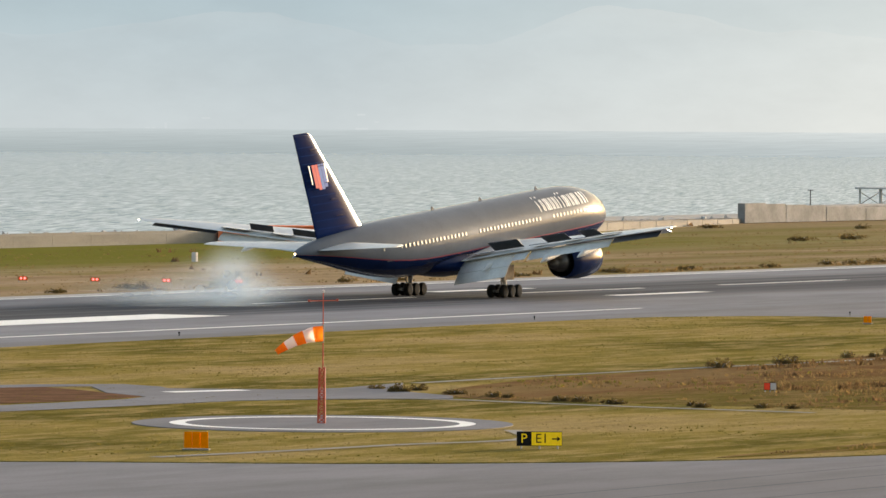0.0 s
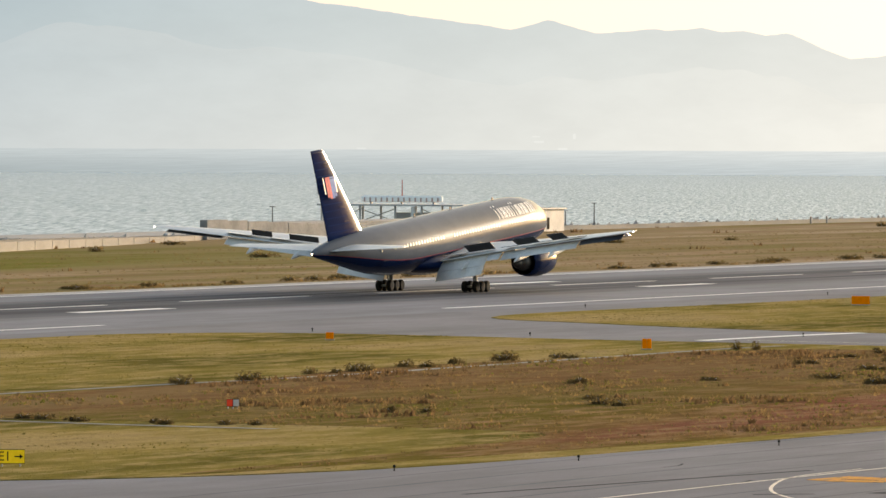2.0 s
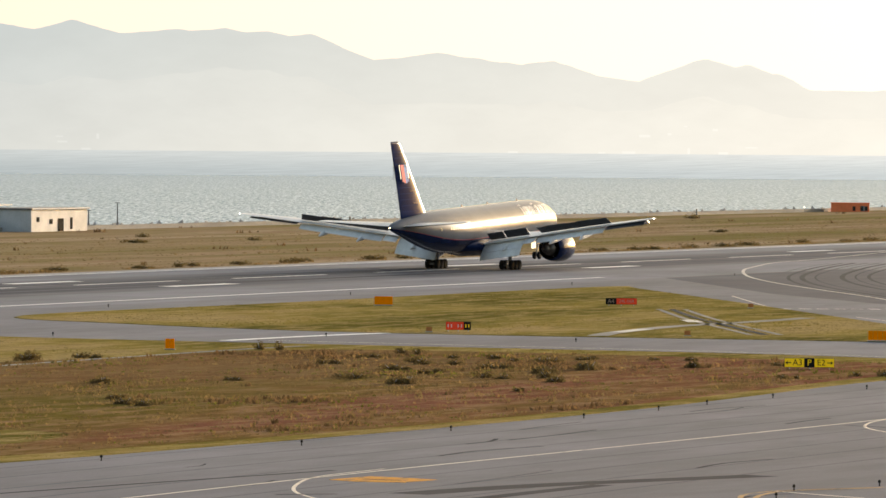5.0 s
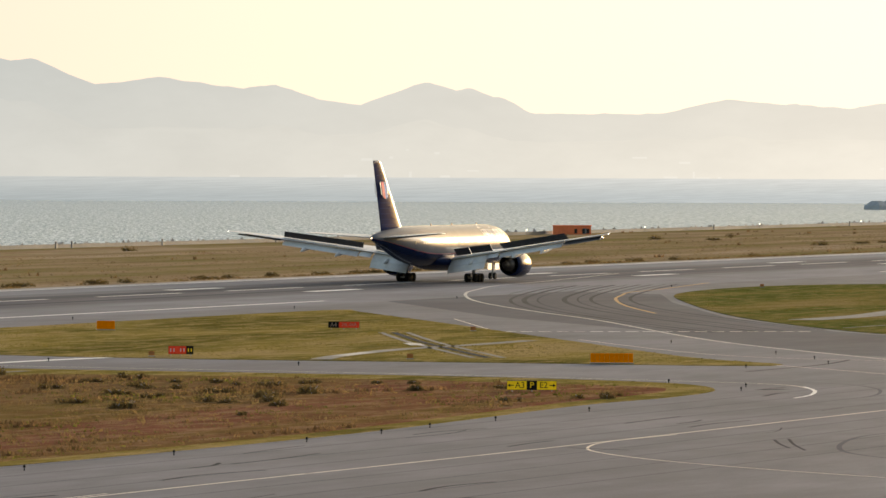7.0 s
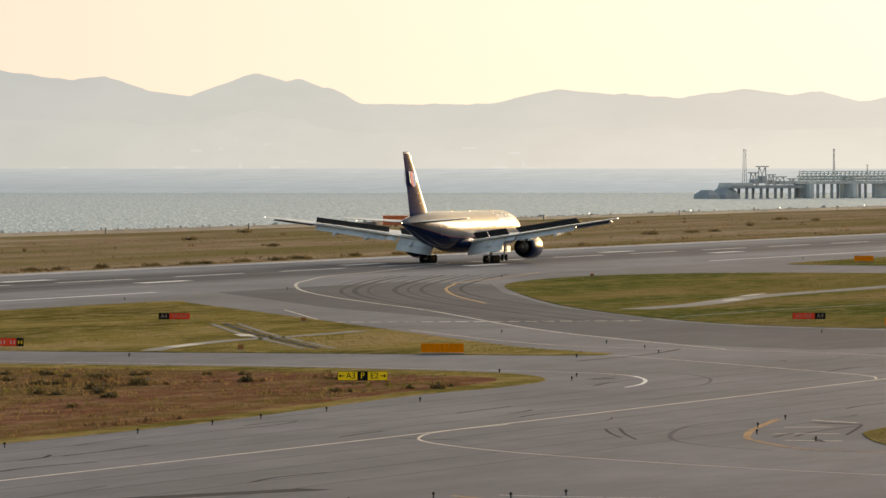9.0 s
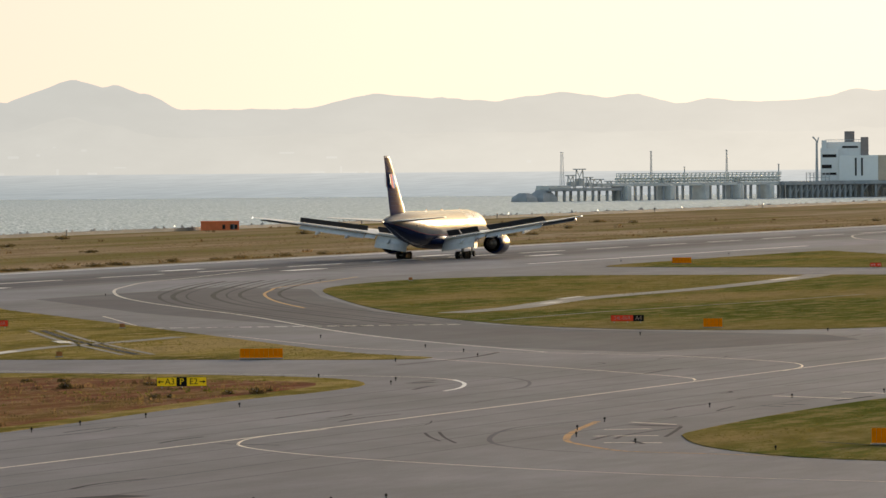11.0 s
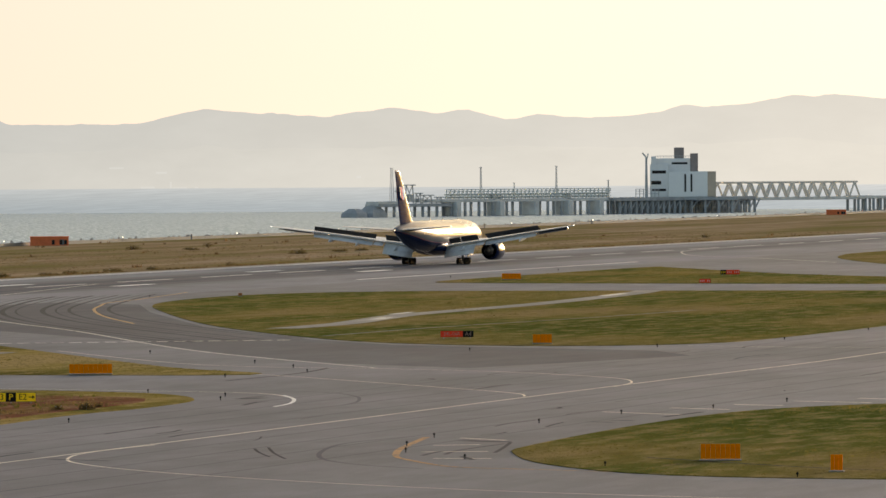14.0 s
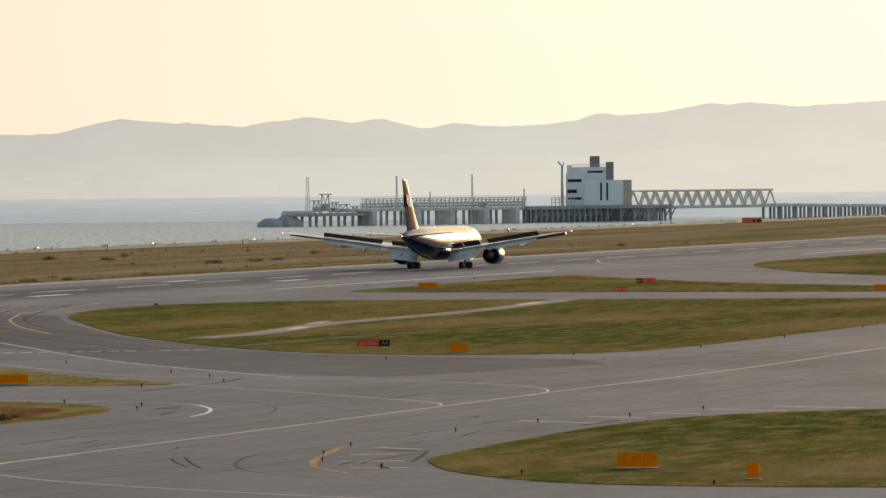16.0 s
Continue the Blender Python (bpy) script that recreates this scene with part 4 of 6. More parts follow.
# ---- the sea wall and the buildings on the shore ----
def build_shore():
    rnd = random.Random(11)
    bm = bmesh.new()
    x = 500
    while x < 3900:
        box(bm, x + 5, 547.5, -1.55 + rnd.uniform(-0.04, 0.04), 9.94, 1.2, 4.6)
        x += 10
    # the raised parapet at the near end, which turns out to the quay
    rim = [(560, 516), (960, 516), (1090, 545)]
    for (xa, ya), (xb, yb) in zip(rim, rim[1:]):
        m = int(math.hypot(xb - xa, yb - ya) / 10)
        ang = math.atan2(yb - ya, xb - xa)
        for k in range(m):
            f = (k + 0.5) / m
            hgt = 1.45 if xa < 900 else 1.45 - 0.7 * f
            box(bm, xa + (xb - xa) * f, ya + (yb - ya) * f, hgt / 2 - 0.2 + rnd.uniform(-0.03, 0.03), 9.94, 0.9, hgt + 0.4, turn=Matrix.Rotation(ang, 4, "Z"))
    tagged(part("wall_sea", bm, M["concrete"]), "pale weathered concrete sea wall", "sea wall", kind="structure")
    bm = bmesh.new()
    for k in range(2600):
        x = 700 + 3000 * (k / 2600) + rnd.uniform(-2, 2)
        r = rnd.uniform(0.3, 0.85)
        m = Matrix.Translation((x, rnd.uniform(548.5, 553), rnd.uniform(-0.6, 0.65) if k % 3 else rnd.uniform(-0.7, 0.15))) @ Euler((rnd.random() * 3, rnd.random() * 3, rnd.random() * 3)).to_matrix().to_4x4() @ Matrix.Diagonal((r * 1.3, r, r * 0.8, 1))
        v = [bm.verts.new(m @ Vector(p)) for p in ((1, 0, 0), (-1, 0, 0), (0, 1, 0), (0, -1, 0), (0, 0, 1), (0, 0, -1))]
        for a, b, c in ((0, 2, 4), (2, 1, 4), (1, 3, 4), (3, 0, 4), (2, 0, 5), (1, 2, 5), (3, 1, 5), (0, 3, 5)):
            bm.faces.new((v[a], v[b], v[c]))
    tagged(part("rock_armour", bm, M["rock"]), "pale boulders of the breakwater along the sea", "rocks", kind="stuff")
    first = None
    for x in (560, 760, 1010, 1366, 1375, 1428, 1500, 1600, 1850, 1990, 2180, 2330):
        if first:
            copy_thing(first, pose(x, 543, 0))
            continue
        first = thing("marker_post", pose(x, 543, -0.1), "short dark post at the edge of the grass", "post", "shore posts")
        bm = bmesh.new()
        box(bm, 0, 0, 0.7, 0.35, 0.35, 1.4, 0.04)
        part("shaft", bm, M["dark_steel"], first)
        bm = bmesh.new()
        box(bm, 0, 0, 1.45, 0.5, 0.5, 0.12, 0.03)
        part("cap", bm, M["sign_white"], first)
    # the quay platform with its long weathered wall
    bm = bmesh.new()
    box(bm, 1200, 572, -2.1, 240, 52, 4.1, 0.2)
    box(bm, 1157.5, 550.5, 0.4, 91, 9, 4.4, 0.15)
    tagged(part("pavement_quay", bm, M["quay_grey"]), "concrete quay platform", "quay", kind="structure")
    bm = bmesh.new()
    for k in range(11):
        x0 = 1086 + 8 * k
        h0 = 3.4 - 0.2 * k
        box(bm, x0 + 4, 543.6 + 0.05 * (k % 2), h0 / 2, 7.94, 1.4, h0, 0.03)
    tagged(part("wall_quay", bm, M["quay_grey"]), "weathered grey concrete retaining wall", "wall", kind="structure")
    # antenna deck on steel legs with its red and white array
    d = thing("antenna_deck", pose(1208, 566, 0, 0, 0, -90), "flat steel deck on legs carrying an aerial array", "antenna platform")
    bm = bmesh.new()
    box(bm, 1.9, 3, 4.9, 30.4, 12, 0.35, 0.05)
    part("deck", bm, M["berth_steel"], d)
    for x in (-12.8, -8.6, -4.8, 2.5, 8, 14):
        for y in (-1.8, 7.5):
            bm = bmesh.new()
            rod(bm, (x, y, 0), (x, y, 4.8), 0.22)
            part("leg", bm, M["berth_steel"], d)
    for xa, xb in ((-12.8, -8.6), (-8.6, -4.8), (-4.8, 2.5), (8, 14)):
        bm = bmesh.new()
        rod(bm, (xa, -1.8, 1.8), (xb, -1.8, 4.2), 0.1)
        rod(bm, (xb, -1.8, 1.8), (xa, -1.8, 4.2), 0.1)
        part("brace", bm, M["berth_steel"], d)
    bm = bmesh.new()
    box(bm, 5, 3, 1.75, 7.2, 5, 3.5, 0.05)
    part("plant_room", bm, M["wall_grey"], d, "grey-blue plant room under the deck")
    bm = bmesh.new()
    rod(bm, (6.5, -2.4, 0), (6.5, -2.4, 4.6), 0.45, n=12)
    part("riser", bm, M["pier_concrete"], d)
    a = thing("aerial_array", pose(1208, 563.3, 5.08, 0, 0, -90), "long white aerial array with red bars on the deck", "antenna")
    bm = bmesh.new()
    box(bm, 0.4, 0, 0.95, 16.8, 0.8, 1.15, 0.2)
    part("screen", bm, M["letter"], a)
    for k in range(14):
        bm = bmesh.new()
        box(bm, -7.2 + k * 1.17, -0.47, 0.82, 0.3, 0.12, 0.8, 0.02)
        part("element", bm, M["array_rib"], a, "faded red rib")
    for k in (-6, 0.4, 7):
        bm = bmesh.new()
        box(bm, k, 0, 0.2, 0.3, 0.6, 0.4)
        part("foot", bm, M["dark_steel"], a)
    bm = bmesh.new()
    rod(bm, (0.4, 0, 1.4), (0.4, 0, 4.6), 0.12, 0.06)
    part("mast", bm, M["mast_red"], a, "red mast")
    # low equipment building
    b = thing("equipment_building", pose(1208, 541, -0.05), "low flat-roofed building, cream front, flank painted grey for shade", "building")
    bm = bmesh.new()
    box(bm, 13, 4.8, 2.1, 26, 9.6, 4.2)
    # shade is painted grey on every wall but the sunlit front
    for f in bm.faces:
        f.material_index = 1 if f.normal.y < -0.5 else 0
    part("wall", bm, [M["wall_grey"], M["wall_cream"]], b, "cream front, other walls painted grey for shade")
    bm = bmesh.new()
    box(bm, 13, 4.8, 4.3, 26.8, 10.4, 0.3, 0.05)
    part("roof", bm, M["dark_steel"], b)
    for x, w, h, z in ((3, 1.2, 0.9, 2.3), (9.0, 1.4, 0.9, 1.9), (13.5, 2.6, 2.4, 1.25), (18.5, 0.9, 2.2, 1.5)):
        bm = bmesh.new()
        box(bm, x, -0.03, z, w, 0.12, h, 0.02)
        part("window" if h < 1 else "door", bm, M["glass"], b)
    for x, h in ((1125, 5.4), (1268, 5.0), (1254, 3.6)):
        p = thing("lamp_post", pose(x, 549.5, -0.05), "slim dark lamp post on the quay", "lamp post", "quay posts")
        bm = bmesh.new()
        rod(bm, (0, 0, 0), (0, 0, h), 0.16, 0.1)
        part("pole", bm, M["dark_steel"], p)
        bm = bmesh.new()
        box(bm, 0, 0, h, 0.5, 1.0, 0.14, 0.03)
        part("arm", bm, M["dark_steel"], p)
    # orange huts by the sea
    for x, y, w, dp, h, lab in ((867, 508.4, 15.2, 7, 2.35, "orange-red painted hut with white shutters by the sea"), (1712, 540, 9.7, 5, 2.3, "orange-red hut with small windows by the sea"), (2741, 540, 7.8, 5, 2.0, "far orange hut by the sea")):
        s = thing("hut", pose(x, y, -0.12, 0, 0, -math.degrees(math.atan2(x, y))), lab, "hut", "orange huts")
        bm = bmesh.new()
        box(bm, 0, dp / 2, h / 2, w, dp, h, 0.03)
        part("wall", bm, M["hut"], s, "orange-red walls")
        bm = bmesh.new()
        box(bm, 0, dp / 2, h + 0.06, w + 0.3, dp + 0.3, 0.14, 0.02)
        part("roof", bm, M["hut"], s)
        for k in ((-0.13, 0.05) if w > 10 else (0.1, 0.3, 0.42)):
            bm = bmesh.new()
            box(bm, k * w, -0.05, h * 0.42, 2.3 if w > 10 else 0.7, 0.14, h * 0.5, 0.02)
            part("shutter", bm, M["sign_white"] if w > 10 else M["glass"], s)
        bm = bmesh.new()
        box(bm, 0.33 * w, -0.04, h * 0.42, 1.0, 0.12, h * 0.6, 0.02)
        part("door", bm, M["dark_steel"], s)
    c = thing("equipment_cabinet", pose(752, 452, -0.1), "small white cabinet standing in grass", "cabinet")
    bm = bmesh.new()
    box(bm, 0, 0, 0.6, 0.6, 0.6, 1.2, 0.04)
    part("body", bm, M["sign_white"], c)


M["quay_grey"] = plain("weathered_quay_concrete", (0.27, 0.265, 0.26), 0.9, vary=0.35, scale=0.25, local=False)
M["array_rib"] = plain("faded_rib_paint", (0.50, 0.36, 0.32), 0.7, vary=0.15)
M["hut"] = plain("orange_red_paint", (0.92, 0.24, 0.10), 0.8, vary=0.2, scale=0.5, shine=0.05)
build_shore()


# ---- the sea berth ----
def bar(name, p, q, r, mat, parent):
    bm = bmesh.new()
    rod(bm, p, q, r, n=6)
    return part(name, bm, M[mat], parent)


def build_berth():
    org, end = Vector((3273, 882, -4)), Vector((3562, 748, -4))
    ang = math.degrees(math.atan2(end.y - org.y, end.x - org.x))
    k = (end - org).length / 705.0          # metres along the berth for each unit of the plan below

    def S(u):
        return (u - 830) * k

    at = pose(org.x, org.y, -4, 0, 0, ang)
    rnd = random.Random(3)
    berth = thing("sea_berth", at, "long grey piled berth standing in the sea", "pier")
    # decks
    for u0, u1, z, t, wd, mat in ((868, 990, 5.6, 1.5, 9, "pier_dark"), (960, 1275, 7.6, 1.6, 7, "pier_concrete"), (1268, 1530, 7.4, 1.8, 14, "pier_dark"), (868, 905, 6.5, 2.2, 8, "pier_concrete")):
        bm = bmesh.new()
        box(bm, S((u0 + u1) / 2), 0, z, (u1 - u0) * k, wd, t, 0.15)
        part("deck", bm, M[mat], berth)
    u = 874
    while u < 1538:
        wide = 11 if u > 1268 else 5
        top = 5.0 if u < 990 else 7.0
        for y in ((-wide / 2, 0, wide / 2) if u > 1268 else (-2.5, 2.5)):
            bar("pile_column", (S(u), y, -1), (S(u), y, top), 0.8, "pier_dark", berth)
        if u > 1268:
            bar("brace", (S(u), -wide / 2, 1.5), (S(u + 10), -wide / 2, 6.8), 0.4, "pier_dark", berth)
        u += 24 if u < 1268 else 10
    for u in (1000, 1075, 1135, 1195, 1250):
        bm = bmesh.new()
        box(bm, S(u), -1, 3.6, 8 * k, 9, 7.0, 0.3)
        part("dolphin", bm, M["pier_concrete"], berth, "concrete mooring dolphin")
    for u, w, h in ((838, 16, 4.2), (868, 22, 5.4)):
        bm = bmesh.new()
        loft(bm, [[(S(u) + a * w * k * f, b * 4.5 * f, z) for a, b in ((-0.5, -1), (0.5, -1), (0.5, 1), (-0.5, 1))] for z, f in ((-1, 1.15), (2.0, 1.05), (h * 0.7, 0.8), (h, 0.45))])
        part("end_dolphin", bm, M["pier_dark"], berth, "stepped concrete dolphin")
    # pipe rack along the deck
    u = 985
    while u < 1272:
        w = 7.2
        bar("rack_post", (S(u), -3, 8.2), (S(u), -3, 13.0), 0.28, "pale_steel", berth)
        for z in (9.4, 10.8, 12.0, 13.0):
            bar("rack_beam", (S(u), -3, z), (S(u + w), -3, z), 0.22, "pale_steel", berth)
        bar("rack_brace", (S(u), -3, 8.4), (S(u + w), -3, 12.8), 0.2, "pale_steel", berth)
        u += w
    for z, r in ((9.2, 0.55), (10.5, 0.45)):
        bm = bmesh.new()
        rod(bm, (S(985), -2, z), (S(1272), -2, z), r, n=10)
        part("pipe", bm, M["pale_steel"], berth)
    # masts
    for u, z0, z1, r in ((900, 6, 23.6, 1.0), (1052, 8, 23.8, 0.5), (1184, 8, 24.2, 0.5), (1277, 8, 17.0, 0.35), (1110, 8, 16, 0.3)):
        bm = bmesh.new()
        for a, b in ((-1, -1), (1, -1), (0, 1)):
            rod(bm, (S(u) + a * r, b * r, z0), (S(u) + a * r * 0.4, b * r * 0.4, z1), 0.17, 0.1, n=5)
        for q in range(8):
            za, zb = z0 + (z1 - z0) * q / 8, z0 + (z1 - z0) * (q + 1) / 8
            rod(bm, (S(u) - r * (1 - 0.07 * q), -r, za), (S(u) + r * (1 - 0.07 * q), -r, zb), 0.1, n=5)
        rod(bm, (S(u) - 0.8, 0, z1), (S(u) + 0.8, 0, z1), 0.15, n=5)
        part("lattice_mast", bm, M["berth_steel"], berth)
    # loading gear on the end platform
    for u, w, h in ((910, 6, 6), (925, 8, 9), (940, 5, 5), (955, 9, 4), (975, 5, 3), (1065, 3, 2.6), (1078, 4, 3), (1196, 4, 2.4)):
        bm = bmesh.new()
        b0 = 7.4 if u > 980 else 6.4
        for a in (-1, 1):
            rod(bm, (S(u) + a * w * 0.4, -2, b0), (S(u) + a * w * 0.3, -2, b0 + h), 0.3, n=6)
            rod(bm, (S(u) + a * w * 0.4, -2, b0), (S(u) - a * w * 0.3, -2, b0 + h), 0.2, n=6)
        box(bm, S(u), -2, b0 + h, w * 0.8, 3, 0.5)
        box(bm, S(u), -2, b0 + h * 0.3, w * 0.5, 3, h * 0.4, 0.1)
        part("loading_arm", bm, M["berth_steel"], berth)
    # fences along the great platform
    for u in range(1310, 1352, 7):
        bm = bmesh.new()
        for du in (0, 6.8):
            rod(bm, (S(u + du), -6, 8.2), (S(u + du), -6, 12.5), 0.2, n=5)
        for z in (10, 11.3, 12.4):
            rod(bm, (S(u), -6, z), (S(u + 6.8), -6, z), 0.15, n=5)
        part("railing", bm, M["berth_steel"], berth)
    # the control building on the platform
    # it faces the airfield, its plan in metres from its own middle
    mid = org + (end - org) * ((1412 - 830) / 705.0)
    az = math.degrees(math.atan2(mid.x, mid.y))
    b = thing("control_building", pose(mid.x, mid.y, 4.3, 0, 0, -az), "white control building with roof plant on the berth", "building")
    m = 0.283
    for u0, u1, z0, z1, y0, y1, mat in ((1388, 1458, 0, 12.8, -6, 10, "wall_white"), (1355, 1388, 0, 16.5, -3, 10, "wall_pale"), (1362, 1430, 0, 19.5, 3, 12, "wall_pale"), (1458, 1473, 0, 12.8, -5.5, 10, "wall_tan"),
                                        (1398, 1416, 19.5, 25.0, 4, 9, "tank"), (1427, 1441, 12.8, 22.0, 2, 7, "tank"), (1357, 1366, 16.5, 20.5, -2, 3, "wall_pale")):
        bm = bmesh.new()
        box(bm, ((u0 + u1) / 2 - 1412) * m, (y0 + y1) / 2, (z0 + z1) / 2, (u1 - u0) * m - 0.02, y1 - y0, z1 - z0, 0.12)
        part("wall" if "wall" in mat else "roof_tank", bm, M[mat], b)
    for u, z, w, h, y in ((1418, 7.0, 0.9, 9.0, -6.05), (1429, 7.0, 0.9, 9.0, -6.05), (1371, 12.6, 7, 1.5, -3.05), (1366, 7.2, 5, 1.8, -3.05), (1371, 3.5, 7, 1.2, -3.05), (1408, 17, 8, 1.0, 2.95)):
        bm = bmesh.new()
        box(bm, (u - 1412) * m, y, z, w, 0.25, h, 0.04)
        part("window", bm, M["glass"], b)
    bm = bmesh.new()
    box(bm, -2, 0, -0.9, 60, 20, 1.7, 0.1)
    part("base_deck", bm, M["pier_dark"], b)
    for q in range(9):
        for y in (-8, 6):
            bar("pile_column", (-29 + q * 6.8, y, -9.3), (-29 + q * 6.8, y, -1.5), 0.7, "pier_dark", b)
        bar("brace", (-29 + q * 6.8, -8, -6), (-26 + q * 6.8, -8, -1.8), 0.35, "pier_dark", b)
    bm = bmesh.new()
    rod(bm, (-18, -4, 0), (-18, -4, 20), 0.8, 0.5)
    rod(bm, (-18, -4, 20), (-20, -4, 22.4), 0.4)
    rod(bm, (-18, -4, 18), (-17, -4, 22), 0.3)
    part("crane", bm, M["berth_steel"], b, "dark deck crane")
    bm = bmesh.new()
    for q in range(14):
        rod(bm, (-13.5 + q * 1.4, 3, 19.5), (-13.5 + q * 1.4, 3, 20.7), 0.1, n=5)
    rod(bm, (-13.5, 3, 20.7), (4.7, 3, 20.7), 0.12, n=5)
    part("roof_rail", bm, M["berth_steel"], b)
    # truss bridge and causeway
    t = thing("truss_bridge", at, "pale steel truss bridge from the berth", "bridge")
    bm = bmesh.new()
    box(bm, S(1610), 0, 6.8, 280 * k, 8, 1.6, 0.1)
    part("deck", bm, M["pier_concrete"], t)
    for u in range(1480, 1740, 20):
        for y in (-4, 4):
            bar("diagonal", (S(u), y, 7.6), (S(u + 10), y, 15.2), 0.5, "truss", t)
            bar("diagonal", (S(u + 10), y, 15.2), (S(u + 20), y, 7.6), 0.5, "truss", t)
            bar("chord", (S(u - 5), y, 15.2), (S(u + 15), y, 15.2), 0.55, "truss", t)
    c = thing("causeway", at, "dark piled causeway leading to the shore", "pier")
    for u in range(1735, 2150, 30):
        bm = bmesh.new()
        z = 7.2 - (u - 1735) * 0.006
        box(bm, S(u + 15), 0, z, 29.7 * k, 9, 1.5, 0.05)
        part("deck", bm, M["pier_concrete"], c)
        for y in (-3.5, 3.5):
            for du in (4, 18):
                bar("pile_column", (S(u + du), y, -1), (S(u + du), y, z), 0.8, "pier_dark", c)


M["wall_white"] = plain("white_building_wall", (0.94, 0.92, 0.88), 0.8, vary=0.04, scale=0.1)
M["wall_pale"] = plain("pale_building_wall", (0.90, 0.88, 0.85), 0.8, vary=0.08, scale=0.1)
M["wall_tan"] = plain("tan_building_wall", (0.62, 0.50, 0.38), 0.8, vary=0.15, scale=0.1)
M["tank"] = plain("brown_roof_tank", (0.32, 0.27, 0.25), 0.7, vary=0.25, scale=0.2)
M["truss"] = plain("pale_truss_steel", (0.78, 0.72, 0.63), 0.7, 0.0, vary=0.15, scale=0.2)
build_berth()


# ---- far shore town ----
def build_town():
    rnd = random.Random(21)
    for k in range(30):
        az = rnd.choice((71.8, 72.0, 70.9, 71.1, 69.6, 60.4, 58.6, 64.6, 66.2, 73.4, 75.4)) + rnd.gauss(0, 0.22)
        r = 4772
        w, h = (rnd.uniform(2, 10), rnd.uniform(0.7, 1.8)) if rnd.random() < 0.82 else (rnd.uniform(1.2, 2.2), rnd.uniform(3, 6))
        z = 7.2 + (0 if rnd.random() < 0.6 else rnd.uniform(4, 22))
        a = radians(az)
        bm = bmesh.new()
        box(bm, 0, 0, h / 2, w, 6, h)
        at = pose(r * math.sin(a), r * math.cos(a), z, 0, 0, -az)
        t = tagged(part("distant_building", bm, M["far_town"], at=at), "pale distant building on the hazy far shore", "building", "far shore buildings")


build_town()


# ---- shrubs and grass ----
def shrub(x, y, r, h, mat, rnd, label="dark leafy shrub in dry grass"):
    s = thing("shrub", pose(x, y, 0.04), label, "shrub", "shrubs on the grass")
    bm = bmesh.new()
    for k in range(5):
        a = rnd.random() * 6.28
        rod(bm, (0, 0, 0), (r * 0.5 * math.cos(a), r * 0.5 * math.sin(a), h * 0.7), 0.03, 0.01, 5)
    part("stems", bm, M["rock"], s)
    bm = bmesh.new()
    for k in range(int(150 + 90 * r)):
        a, u, q = rnd.random() * 6.28, math.sqrt(rnd.random()), rnd.random()
        lump = 0.75 + 0.35 * math.sin(a * 3 + x)
        p = Vector((r * u * lump * math.cos(a), r * u * lump * math.sin(a), h * q * math.sqrt(max(0.05, 1 - u * u * 0.85)) * lump))
        d = Vector((rnd.gauss(0, 1), rnd.gauss(0, 1), rnd.gauss(0.4, 0.8))).normalized()
        e = d.orthogonal().normalized()
        L = rnd.uniform(0.10, 0.26) * (0.7 + 0.3 * r)
        vs = [bm.verts.new(p - e * L * 0.35), bm.verts.new(p + d * L), bm.verts.new(p + e * L * 0.35), bm.verts.new(p - d * L * 0.6)]
        bm.faces.new(vs)
    part("crown", bm, M[mat], s)


def tufts(name, count, region, size, mat, label, seed, clump=0.0):
    """Blades in bunches over an area; nobody could count them."""
    rnd = random.Random(seed)
    vs, fs = [], []
    x0, x1, y0, y1, inside = region
    n = 0
    while n < count:
        x, y = rnd.uniform(x0, x1), rnd.uniform(y0, y1)
        if not inside(x, y):
            continue
        n += 1
        k = noise.noise((x * 0.05, y * 0.09, seed)) + 0.5 * noise.noise((x * 0.2, y * 0.3, seed + 3))
        if k < clump:
            continue
        h = size * rnd.uniform(0.4, 1.2) * (0.7 + 0.8 * max(0, k))
        for b in range(4):
            a = rnd.random() * 6.28
            w = h * rnd.uniform(0.25, 0.5)
            lx, ly = h * 0.6 * rnd.gauss(0, 0.6), h * 0.6 * rnd.gauss(0, 0.6)
            i = len(vs)
            bx, by = x + rnd.gauss(0, 0.3) * size * 2, y + rnd.gauss(0, 0.3) * size * 2
            vs += [(bx - w * math.cos(a), by - w * math.sin(a), 0.03), (bx + w * math.cos(a), by + w * math.sin(a), 0.03), (bx + lx, by + ly, 0.03 + h)]
            fs.append((i, i + 1, i + 2))
    me = bpy.data.meshes.new("mesh")
    me.from_pydata(vs, [], fs)
    me.materials.append(M[mat])
    tagged(new(name, me), label, "grass", kind="stuff")


def inside_of(pts, margin=0.0):
    def test(x, y):
        c, n = False, len(pts)
        for i in range(n):
            (xa, ya), (xb, yb) = pts[i], pts[(i + 1) % n]
            if (ya > y) != (yb > y) and x < (xb - xa) * (y - ya) / (yb - ya) + xa:
                c = not c
        return c
    return test


